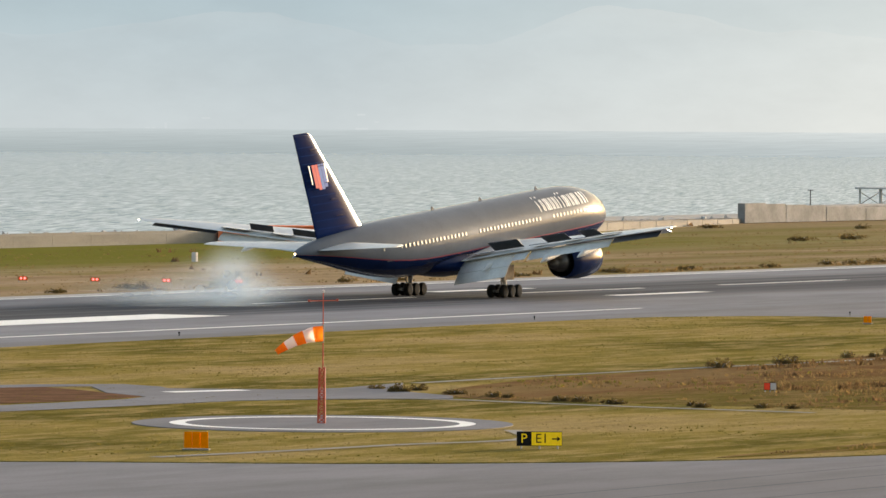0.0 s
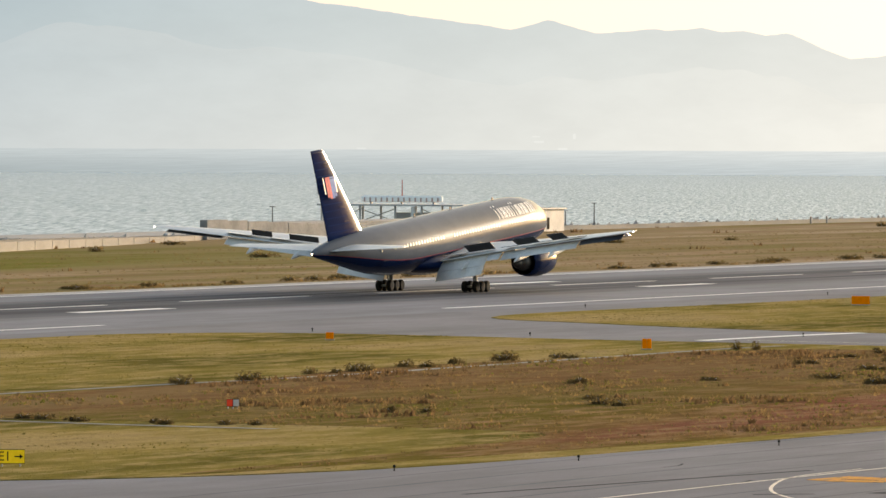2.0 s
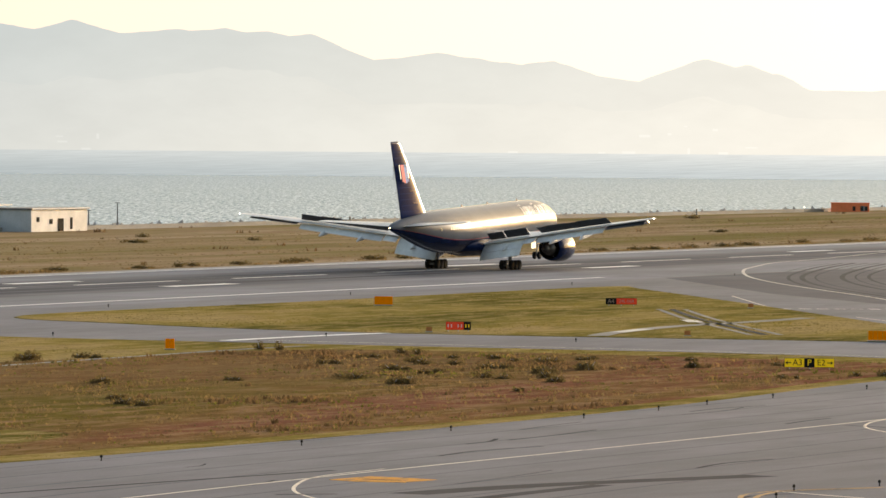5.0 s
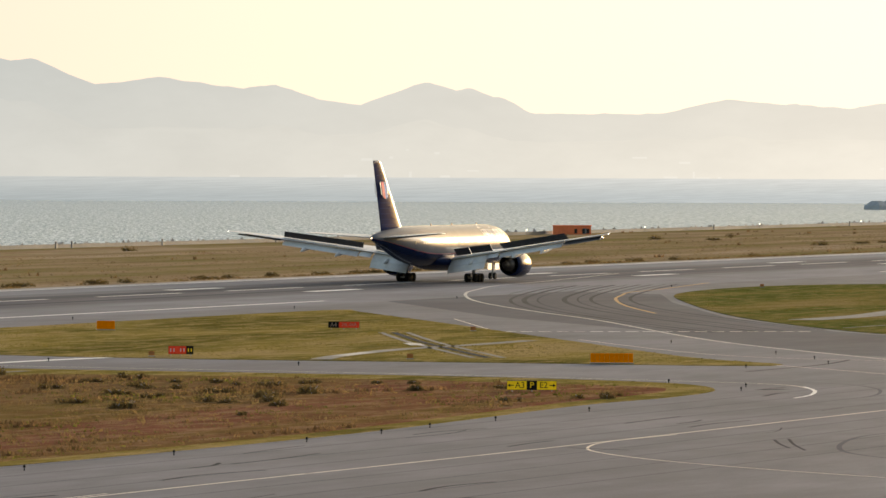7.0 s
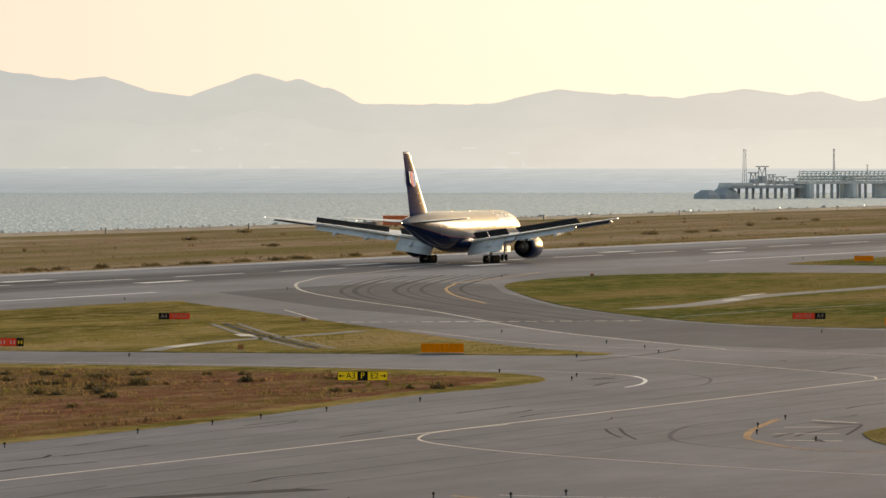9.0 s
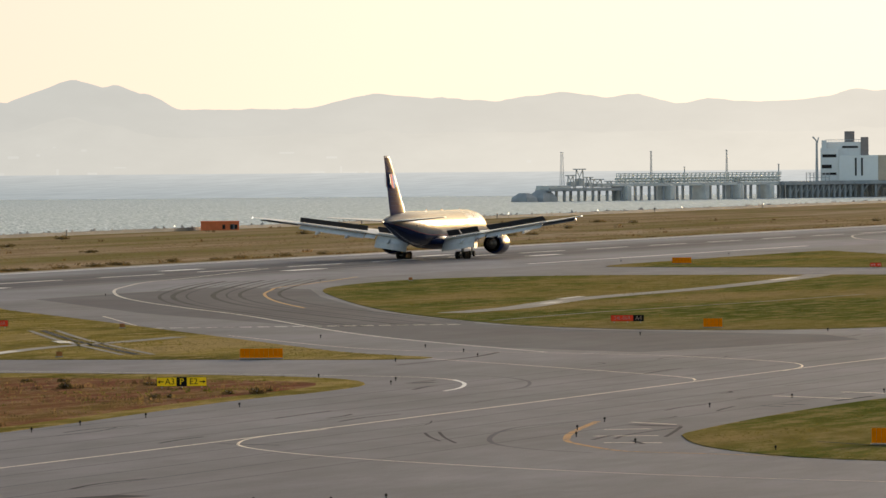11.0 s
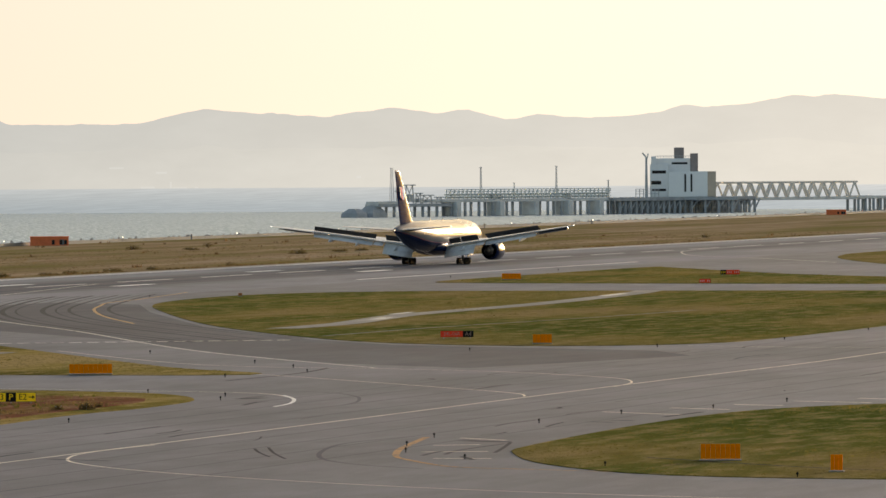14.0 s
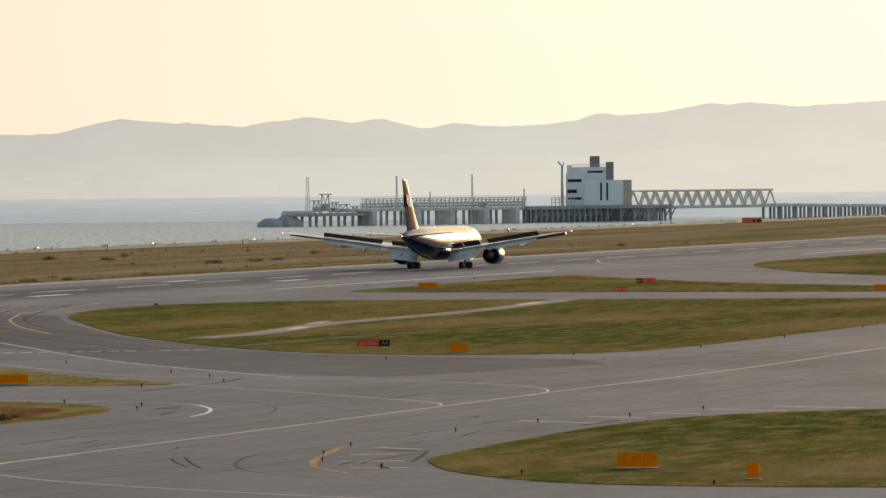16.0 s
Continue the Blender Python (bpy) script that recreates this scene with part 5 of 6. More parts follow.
def build_plants():
    rnd = random.Random(8)
    spots = [(487, 234.6, 0.9, 0.7), (494, 234, 1.2, 0.8), (505, 233.6, 1.3, 0.9), (513, 234.5, 1.1, 0.7), (522, 234, 1.5, 0.9), (530, 233, 1.0, 0.6), (478, 208.9, 1.4, 0.8), (562, 229, 0.9, 1.1),
             (422, 197, 1.1, 0.7), (441, 189, 1.2, 0.8), (450, 196, 0.8, 0.6), (488, 188, 1.3, 0.9), (503, 187.4, 1.5, 0.9), (508, 184.4, 1.2, 0.9), (515, 186, 1.3, 0.7), (527, 187.8, 1.4, 1.1), (520, 189, 1.1, 0.8),
             (480, 174.7, 0.6, 0.5), (499, 179.6, 0.9, 0.6), (536, 180.3, 0.9, 0.7), (524, 163.5, 1.0, 0.75), (516, 166.5, 0.7, 0.45), (532, 164.5, 0.6, 0.4), (528, 211.6, 1.0, 0.7), (540, 196, 1.2, 0.8), (548, 205, 0.9, 0.6), (556, 214, 1.0, 0.7),
             (411, 231, 1.0, 0.5), (408, 228, 1.0, 0.55), (405.5, 224, 1.0, 0.5), (512, 196, 1.2, 0.6), (519, 199, 1.3, 0.6), (524, 194, 1.1, 0.6), (531, 202, 1.3, 0.7), (537, 206, 1.2, 0.6), (543, 199, 1.1, 0.6), (550, 196, 1.0, 0.5), (498, 197, 1.2, 0.6), (488, 201, 1.1, 0.5), (545, 212, 1.2, 0.6), (553, 189, 0.9, 0.5), (403, 219, 0.9, 0.5), (401, 213, 1.0, 0.5), (400, 208, 0.9, 0.45), (399, 203, 0.9, 0.5), (398.5, 198, 0.8, 0.45), (462, 233, 1.4, 0.8), (471, 233, 1.2, 0.9), (544, 176, 0.8, 0.5)]
    for x, y, r, h in spots:
        for q in range(2):
            f = rnd.uniform(0.6, 1.0)
            shrub(x + rnd.uniform(-1.5, 1.5), y + rnd.uniform(-2, 2), r * f * 0.85, h * f * 1.0, "shrub", rnd)
    for x, y in ((799, 384), (812, 383.6), (829, 384), (846, 382.5), (930, 384), (1060, 385), (1100, 383), (1283, 384), (1340, 385), (1190, 384), (700, 384), (735, 385), (905, 383), (980, 383)):
        shrub(x + rnd.uniform(-3, 3), y, rnd.uniform(1.0, 1.9), rnd.uniform(0.5, 0.8), "shrub", rnd, "low dark shrub beside the runway shoulder")
    for k in range(34):
        shrub(560 + k * 21 + rnd.uniform(-9, 9), 383.5 + rnd.uniform(-0.5, 2.5), rnd.uniform(1.2, 2.4), rnd.uniform(0.4, 0.75), "shrub", rnd, "low dark shrub beside the runway shoulder")
    for k in range(26):
        shrub(rnd.uniform(700, 1900), rnd.uniform(395, 535), rnd.uniform(1.2, 2.6), rnd.uniform(0.5, 1.1), "shrub", rnd, "low dark shrub on the dry far grass")
    rough = inside_of(ROUGH)
    tufts("weeds", 7000, (340, 568, 160, 238, rough), 0.26, "blade", "dry brown weeds and seed heads", 2, -0.25)
    tufts("green_weeds", 5000, (340, 568, 160, 238, rough), 0.2, "weed_green", "dark green weeds among dry grass", 4, 0.05)
    tufts("dead_weeds", 12000, (340, 568, 160, 238, rough), 0.32, "weed_dark", "dark brown dead weeds in clumps", 6, 0.42)
    main = inside_of(GRASS["main"][1])
    tufts("grass_blades", 14000, (282, 584, 160, 297, lambda x, y: main(x, y) and not rough(x, y) and (x - 363) ** 2 + (y - 209) ** 2 > 140), 0.10, "blade_green", "mown yellow-green grass blades", 5, -0.35)
    for key, s in (("triangle", 7), ("oval", 8), ("wedge", 9)):
        p = GRASS[key][1]
        xs, ys = [q[0] for q in p], [q[1] for q in p]
        tufts("grass_blades", 15000, (min(xs), max(xs), min(ys), max(ys), inside_of(p)), 0.10, "blade_green", "mown green grass blades", s, -0.2)
    near = inside_of(GRASS["near"][1])
    tufts("grass_blades", 9000, (412, 560, 60, 112, near), 0.10, "blade_green", "mown green grass blades", 12, -0.3)
    tufts("far_weeds", 5000, (560, 2000, 381, 543, lambda x, y: True), 0.5, "weed_dark", "dark weeds in patches on the dry shore grass", 16, 0.5)
    tufts("dry_grass", 26000, (560, 2000, 381, 500, lambda x, y: True), 0.16, "blade", "tall dry grass along the shore", 14, -0.15)
    tufts("edge_grass", 3500, (560, 1900, 380, 383, lambda x, y: True), 0.3, "blade", "dry grass at the runway shoulder", 15, -0.1)


M["weed_dark"] = leafy("dead_weeds", (0.20, 0.125, 0.06), 0.5, 0.5)
M["weed_green"] = leafy("green_weeds", (0.17, 0.155, 0.035), 0.45, 0.4)
M["blade_green"] = leafy("green_blades", (0.235, 0.19, 0.05), 0.35, 0.15)
build_plants()


# ---- tyre smoke, in rigid puffs ----
def smoke_material():
    """Thin smoke: clearest at the rim of each puff, uneven inside."""
    n = Nodes("tyre_smoke", 1.0, 0, (0.80, 0.86, 0.93))
    n.b.inputs["Specular IOR Level"].default_value = 0
    g = n.put("ShaderNodeTexGradient", gradient_type="SPHERICAL")
    tc = n.put("ShaderNodeTexCoord")
    n.link(tc.outputs["Object"], g.inputs["Vector"])
    soft = n.math("POWER", g.outputs["Fac"], 1.6)
    wisps = n.ramp(n.noise(1.6, 5, 0.6, local=True), (0.2, (0.55,) * 3), (0.8, (1, 1, 1)))
    clear, lit, both, thin = n.put("ShaderNodeBsdfTransparent"), n.put("ShaderNodeBsdfTranslucent"), n.put("ShaderNodeMixShader"), n.put("ShaderNodeMixShader")
    lit.inputs["Color"].default_value = (0.55, 0.68, 0.82, 1)
    both.inputs[0].default_value = 0.5
    n.link(n.b.outputs[0], both.inputs[1])
    n.link(lit.outputs[0], both.inputs[2])
    n.link(n.math("MULTIPLY", n.math("MULTIPLY", soft, wisps), 0.45), thin.inputs[0])
    n.link(clear.outputs[0], thin.inputs[1])
    n.link(both.outputs[0], thin.inputs[2])
    n.link(thin.outputs[0], n.t.nodes["Material Output"].inputs["Surface"])
    return n.m


M["smoke"] = smoke_material()
SMOKE = []


def build_smoke():
    rnd = random.Random(31)
    bm = bmesh.new()
    # a shallow bowl of unit radius, hollow side away from the viewer
    rows = [[(r * math.cos(k * math.pi / 12), 0.12 * r * r, r * math.sin(k * math.pi / 12)) for k in range(24)] for r in (0.05, 0.25, 0.45, 0.65, 0.82, 0.93)]
    loft(bm, rows, caps=False)
    bm.verts.ensure_lookup_table()
    bm.faces.new([bm.verts[k] for k in range(24)])
    bmesh.ops.recalc_face_normals(bm, faces=bm.faces[:])
    me = mesh_of(bm, M["smoke"], True)
    for dx, z, w, h, v in ((0, 2.2, 5.0, 4.2, 0.5), (1.4, 2.6, 4.2, 4.2, 0.7), (-1.4, 1.8, 5.2, 3.4, 0.4), (-4.4, 1.4, 6.5, 2.4, 0.3), (4.4, 1.4, 6.0, 2.4, 0.8), (0.4, 1.2, 8.0, 2.2, 0.5), (0.8, 3.2, 3.6, 3.2, 0.6), (-7.5, 1.2, 6.5, 1.9, 0.3), (0.9, 2.0, 3.0, 3.0, 0.6)):
        ob = new("tyre_smoke", me)
        y = 346.5 + rnd.uniform(-3, 3)
        ob.scale = (w, 2.0, h)
        p = (578.6 + dx * 0.9, y - dx * 0.4, z, 0, 0, -59.5)
        ob.matrix_basis = pose(*p) @ Matrix.Diagonal((w, 2.0, h, 1))
        tagged(ob, "thin white puff of tyre smoke over the runway", "smoke", "tyre smoke puffs")
        SMOKE.append((ob, p, (v, 0.4, 0.22)))


build_smoke()


# ---- the airliner: origin on the ground between the main wheels, nose along +x ----
PLANE_Y = 345.4


def circle(x, zc, r, n=40, squash=1.0):
    return [(x, r * math.sin(2 * math.pi * k / n), zc - r * squash * math.cos(2 * math.pi * k / n)) for k in range(n)]


FUSE = ((31.8, 4.85, 0.06), (31.55, 4.87, 0.5), (31.0, 4.92, 0.98), (30.0, 5.04, 1.55), (28.6, 5.2, 2.12), (27.0, 5.36, 2.55), (25.0, 5.47, 2.86),
        (22.5, 5.54, 3.04), (20.0, 5.55, 3.1), (10.0, 5.55, 3.1), (0.0, 5.55, 3.1), (-8.0, 5.55, 3.1), (-11.0, 5.6, 3.06), (-14.0, 5.72, 2.94), (-17.0, 5.92, 2.70),
        (-20.0, 6.18, 2.36), (-23.0, 6.46, 1.93), (-26.0, 6.70, 1.44), (-28.5, 6.86, 1.02), (-30.5, 6.93, 0.62), (-31.6, 6.94, 0.34), (-31.9, 6.94, 0.15))


def fuselage_at(x):
    for (xa, za, ra), (xb, zb, rb) in zip(FUSE, FUSE[1:]):
        if xb <= x <= xa:
            f = (xa - x) / (xa - xb)
            return za + (zb - za) * f, ra + (rb - ra) * f
    return FUSE[-1][1:]


def foil(x_le, y, z, chord, thick, upright=False, n=9, droop=0.0):
    """A closed aerofoil ring; upright: across y (a fin)."""
    up, low = [], []
    for k in range(n):
        u = 0.5 - 0.5 * math.cos(math.pi * k / (n - 1))
        h = thick * chord * 5 * (0.2969 * math.sqrt(u) - 0.126 * u - 0.3516 * u * u + 0.2843 * u ** 3 - 0.1 * u ** 4)
        x = x_le - u * chord
        c = droop * chord * u
        up.append((x, y + h, z) if upright else (x, y, z + h - c))
        low.append((x, y - h, z) if upright else (x, y, z - h * 0.7 - c))
    return up + low[-2:0:-1]


def wing_at(y):
    """Leading edge, trailing edge and height of the wing at a distance from the centre line."""
    le = 10.6 - (y - 2.0) * 0.70
    te = -4.6 - max(0.0, y - 10.0) * 0.325 if y > 10 else -4.6
    if y > 29.2:
        le -= (y - 29.2) * 0.6
    z = 3.6 + (y - 2.0) * 0.145 - 0.0001 * (y - 2.0) ** 2
    return le, te, z


SPOILERS = ((3.6, 5.95, False), (6.0, 9.4, True), (11.4, 12.75, False), (12.8, 15.95, True), (16.0, 17.95, False), (18.0, 20.15, True), (20.2, 22.8, False))


def build_plane():
    plane = thing("airliner", pose(626, PLANE_Y, 0), "twin-engined wide-body airliner, grey above and navy below, landing on the runway", "aircraft")
    # fuselage: grey crown, red line, navy belly
    bm = bmesh.new()
    n = 40

    def paint(i, j):
        q = min(j, n - 1 - j)
        return 1 if q < 6 else (2 if q == 6 else 0)

    def band(x, zc, r):
        # finer ring steps near the painted line
        ang = [0, 14, 28, 42, 52, 60, 66, 68.5, 75, 84, 93, 102, 111, 120, 130, 140, 150, 160, 170, 176]
        ang = ang + [360 - v for v in ang[::-1] if v > 0]
        ang.insert(20, 180)
        return [(x, -r * math.sin(radians(v)), zc - r * math.cos(radians(v))) for v in ang]

    rings = [band(*f) for f in FUSE]
    n = len(rings[0])
    loft(bm, rings, slot=paint)
    part("fuselage", bm, [M["grey_paint"], M["navy"], M["red_stripe"]], plane, "grey upper and navy lower fuselage with a red line", True)
    # belly fairing round the wing box
    bm = bmesh.new()
    fair = [(11.5, 3.4, 0.4), (9.5, 3.2, 1.9), (6, 3.05, 2.85), (1, 3.0, 3.2), (-4, 3.1, 3.05), (-7.5, 3.35, 2.3), (-10.5, 3.7, 0.7)]
    loft(bm, [[(x, 1.12 * r * math.sin(2 * math.pi * k / 24), zc - (0.42 * r if math.cos(2 * math.pi * k / 24) > 0 else 0.5 * r) * math.cos(2 * math.pi * k / 24)) for k in range(24)] for x, zc, r in fair])
    part("belly_fairing", bm, M["navy"], plane, "navy wing root fairing", True)
    # cabin windows and doors
    wb = bmesh.new()
    box(wb, 0, 0, 0, 0.30, 0.03, 0.40, 0.05)
    wme = mesh_of(wb, M["pane"])
    for side in (-1, 1):
        gaps = (25.6, 14.0, -1.6, -17.4)
        x = 24.0
        while x > -19.5:
            if min(abs(x - g) for g in gaps) > 1.0:
                zc, r = fuselage_at(x)
                y = math.sqrt(max(r * r - (6.15 - zc) ** 2, 0.01))
                ob = new("cabin_window", wme)
                ob.matrix_basis = Matrix.Translation((x, side * (y + 0.005), 6.15)) @ pose(0, 0, 0, -side * -math.degrees(math.asin((6.15 - zc) / r)))
                ob.parent = plane
            x -= 0.75
        for g in gaps:
            bm = bmesh.new()
            loft(bm, [[(g + dx, side * (math.sqrt(fuselage_at(g + dx)[1] ** 2 - (z - fuselage_at(g + dx)[0]) ** 2) + 0.008), z) for dx in (-0.53, 0.0, 0.53)] for z in (4.8, 5.2, 5.6, 6.0, 6.4, 6.75)], caps=False, closed=False)
            part("door", bm, M["grey_paint"], plane, smooth=True)
        # lettering, as plain bars with the heights of the letters
        for x0, x1, z0, hgt in ((22.9, 13.3, 6.8, 1.15),):
            k = 0
            x = x0
            if side < 0:
                widths = (1.0, 0.72, 0.35, 0.65, 0.65, 0.7, 0.0, 0.8, 0.35, 0.7, 0.6, 0.35, 0.75, 0.65, 0.65)
                x = x1
                for w in widths:
                    tall = 1.45 if k in (0, 7) else hgt
                    if w:
                        lb = bmesh.new()
                        zc, r = fuselage_at(x)
                        for dx in (0.08, w - 0.12):
                            rows = []
                            for q in range(4):
                                z = z0 + tall * q / 3
                                y = -math.sqrt(max(r * r - (z - zc) ** 2, 0.05)) - 0.02
                                rows.append([(x + dx, y, z), (x + dx + (0.17 if w > 0.4 else 0.15), y, z)])
                            loft(lb, rows, caps=False, closed=False)
                        part("lettering", lb, M["letter"], plane, "white lettering as bars")
                    x += (w or 0.35) + 0.1
                    k += 1
    # cockpit glazing
    for s in (-1, 1):
        for a0, x0 in ((12, 29.4), (34, 29.0), (56, 28.3)):
            bm = bmesh.new()
            box(bm, 0, 0, 0, 0.75, 0.06, 0.55, 0.05)
            part("cockpit_window", bm, M["glass"], plane, at=pose(x0, s * (0.55 + 0.5 * (a0 / 22)), 6.35 + (0.15 if a0 < 20 else 0.0), 38 * s, -24, -s * (62 - a0 * 0.7)))
    # wings with their moving surfaces
    for s in (-1, 1):
        bm = bmesh.new()
        rings = []
        for y in (1.5, 3.2, 6, 10, 14, 18, 22, 26, 29.2, 30.2, 30.45):
            le, te, z = wing_at(y)
            ch = (le - te) * (1 if y < 30.3 else 0.7)
            rings.append([(px, s * py, pz) for px, py, pz in foil(le, y, z, ch, 0.125 if y < 9 else 0.10, droop=0.02)])
        loft(bm, rings)
        wing = part("wing", bm, M["wing_white"], plane, "grey-white swept wing", True)
        MOVING["wing"].append((wing, s))
        # flaps down: main panel and a slot behind it
        for y0, y1, drop, deep in ((3.3, 9.2, 34, 3.1), (9.4, 11.2, 16, 1.6), (11.4, 22.4, 22, 1.6)):
            for seg, (cover, ang) in enumerate(((0.62, drop), (0.42, drop + 14))):
                bm = bmesh.new()
                rings = []
                for y in (y0, (y0 + y1) / 2, y1):
                    le, te, z = wing_at(y)
                    deepy = deep * (1 - 0.25 * (y - y0) / max(y1 - y0, 1) if y0 > 11 else 1)
                    px, pz = te + 0.75, z - 0.3
                    if seg:
                        px -= 0.62 * deepy * math.cos(radians(drop)) + 0.05
                        pz -= 0.62 * deepy * math.sin(radians(drop)) + 0.02
                    ring = foil(0, y, 0, cover * deepy + 0.15, 0.12)
                    c, q = math.cos(radians(ang)), math.sin(radians(ang))
                    rings.append([(px + rx * c + rz * q, s * ry, pz + rx * q + rz * c) for rx, ry, rz in ring])
                loft(bm, rings)
                part("flap", bm, M["wing_white"], wing, "grey-white extended flap", True)
        # aileron, drooped a little, painted dark for the shade on it
        bm = bmesh.new()
        rings = []
        for y in (22.8, 26.5, 29.0):
            le, te, z = wing_at(y)
            ring = foil(0, y, 0, 1.25 if s < 0 else 0.85, 0.1)
            c, q = math.cos(radians(24 if s < 0 else 14)), math.sin(radians(24 if s < 0 else 14))
            rings.append([(te + 0.6 + rx * c + rz * q, s * ry, z - 0.18 + rx * q + rz * c) for rx, ry, rz in ring])
        loft(bm, rings)
        part("aileron", bm, M["wing_shade"], wing, "drooped aileron painted dark for its shade", True)
        # leading-edge slats
        for y0, y1 in ((4.5, 8.2), (11, 16), (16.1, 21), (21.1, 28.6)):
            bm = bmesh.new()
            rings = []
            for y in (y0, y1):
                le, te, z = wing_at(y)
                ring = foil(le + 0.55, y, z - 0.38, 1.3, 0.16)
                rings.append([(rx, s * ry, rz - 0.35 * (rx - le)) for rx, ry, rz in ring])
            loft(bm, rings)
            part("slat", bm, M["metal"], wing, "bare metal slat", True)
        # flap track fairings
        for y in (6.8, 14.2, 19.2):
            le, te, z = wing_at(y)
            bm = bmesh.new()
            loft(bm, [[(px, s * y + 0.32 * rr * math.sin(k * math.pi / 5), pz + 0.42 * rr * math.cos(k * math.pi / 5)) for k in range(10)]
                      for px, pz, rr in ((te + 4.4, z - 0.5, 0.1), (te + 3.2, z - 0.72, 0.8), (te + 1.0, z - 0.95, 1.0), (te - 1.0, z - 1.2, 0.8), (te - 2.2, z - 1.5, 0.12))])
            part("flap_track_fairing", bm, M["wing_white"], wing, smooth=True)
        # spoilers hinge about their front edge
        for y0, y1, early in SPOILERS:
            ym = (y0 + y1) / 2
            le, te, z = wing_at(ym)
            deep = 1.55 if ym < 10 else 1.3
            sweep = 0.0 if ym < 10 else 18.0
            bm = bmesh.new()
            box(bm, -deep / 2, 0, 0, deep, (y1 - y0) / math.cos(radians(sweep)) + (0.0 if ym < 10 else 0.16), 0.07, 0.012)
            # shade painted dark on every face but the upper one
            for f in bm.faces:
                f.material_index = 1 if f.normal.z > 0.5 else 0
            hinge = pose(te + deep + 0.55, s * ym, z + 0.2) @ pose(0, 0, 0, 0, 0, s * sweep) @ pose(0, 0, 0, s * 7.5, 0, 0)
            sp = part("spoiler", bm, [M["wing_shade"], M["wing_white"]], wing, "spoiler panel, white on top, painted dark for shade elsewhere", at=hinge)
            MOVING["spoiler"].append((sp, hinge, early))
        # wing tip light
        bm = bmesh.new()
        bmesh.ops.create_icosphere(bm, subdivisions=1, radius=0.09, matrix=Matrix.Translation((wing_at(30.3)[1] + 0.1, s * 30.45, wing_at(30.3)[2])))
        part("position_light", bm, M["nav_light"], wing, "lit white position light")
        # engine
        yc, zc = s * 9.6, 2.62
        prof = [(10.3, 1.62), (10.5, 1.72), (10.3, 1.84), (9.3, 1.97), (7.6, 1.98), (6.0, 1.83), (4.7, 1.58), (4.65, 1.50), (5.4, 1.48), (8.8, 1.6)]
        bm = bmesh.new()
        # shade inside the duct is painted: its inner wall is near black
        loft(bm, [[(x, yc + r * math.sin(2 * math.pi * k / 36), zc + r * math.cos(2 * math.pi * k / 36)) for k in range(36)] for x, r in prof], caps=False,
             slot=lambda i, j: 1 if i < 2 else (2 if i > 6 else 0))
        eng = part("engine", bm, [M["navy"], M["metal"], M["tyre"]], plane, "navy engine nacelle with a bare metal lip", True)
        bm = bmesh.new()
        loft(bm, [[(x, yc + r * math.sin(2 * math.pi * k / 28), zc + r * math.cos(2 * math.pi * k / 28)) for k in range(28)]
                  for x, r in ((9.4, 0.3), (8.6, 1.0), (6.5, 1.15), (4.6, 1.05), (3.3, 0.72), (3.3, 0.62), (3.0, 0.55), (2.2, 0.12))])
        part("core_nozzle", bm, M["dark_metal"], eng, "dark exhaust nozzle", True)
        bm = bmesh.new()
        bmesh.ops.create_circle(bm, cap_ends=True, segments=36, radius=1.6, matrix=Matrix.Translation((8.9, yc, zc)) @ Matrix.Rotation(radians(90), 4, "Y"))
        for k in range(22):
            a = 2 * math.pi * k / 22
            box(bm, 9.0, yc + 0.9 * math.sin(a), zc + 0.9 * math.cos(a), 0.12, 0.16, 1.3, turn=Matrix.Rotation(-a, 4, "X"))
        part("fan", bm, M["dark_metal"], eng, "dark fan")
        bm = bmesh.new()
        loft(bm, [[(8.6, yc - 0.25, 4.45), (8.6, yc + 0.25, 4.45), (8.6, yc + 0.25, 4.0), (8.6, yc - 0.25, 4.0)],
                  [(5.0, yc - 0.3, 4.75), (5.0, yc + 0.3, 4.75), (5.0, yc + 0.3, 3.6), (5.0, yc - 0.3, 3.6)],
                  [(1.5, yc - 0.15, 4.2), (1.5, yc + 0.15, 4.2), (1.5, yc + 0.15, 3.9), (1.5, yc - 0.15, 3.9)]])
        part("pylon", bm, M["wing_white"], eng)
        # tailplane, its shade painted as a darker grey underside
        bm = bmesh.new()
        loft(bm, [[(px, s * py, pz) for px, py, pz in foil(le, y, z, ch, 0.09)] for y, le, ch, z in ((0.4, -21.6, 7.4, 6.95), (2.0, -22.8, 6.6, 7.05), (10.2, -28.7, 2.6, 7.66), (10.75, -29.5, 1.7, 7.69))], slot=lambda i, j: 0 if j < 8 else 1)
        part("tailplane", bm, [M["wing_white"], M["tail_shade"]], plane, "grey-white tailplane", True)
        # main gear: strut, braces, bogie with six wheels
        bm = bmesh.new()
        rod(bm, (0.1, s * 5.5, 0.7), (0.25, s * 5.2, 3.9), 0.24, 0.3, 12)
        rod(bm, (0.1, s * 5.4, 2.0), (2.6, s * 4.6, 3.6), 0.1)
        rod(bm, (0.1, s * 5.4, 2.2), (0.0, s * 3.0, 3.3), 0.1)
        rod(bm, (-0.25, s * 5.5, 1.0), (-0.65, s * 5.5, 1.7), 0.07)
        rod(bm, (-0.65, s * 5.5, 1.7), (-0.2, s * 5.4, 2.4), 0.07)
        box(bm, -0.1, s * 6.1, 2.55, 2.1, 0.06, 1.5, 0.02)
        gear = part("main_gear", bm, M["strut"], plane, "steel main undercarriage leg")
        MOVING["gear"].append(gear)
        bm = bmesh.new()
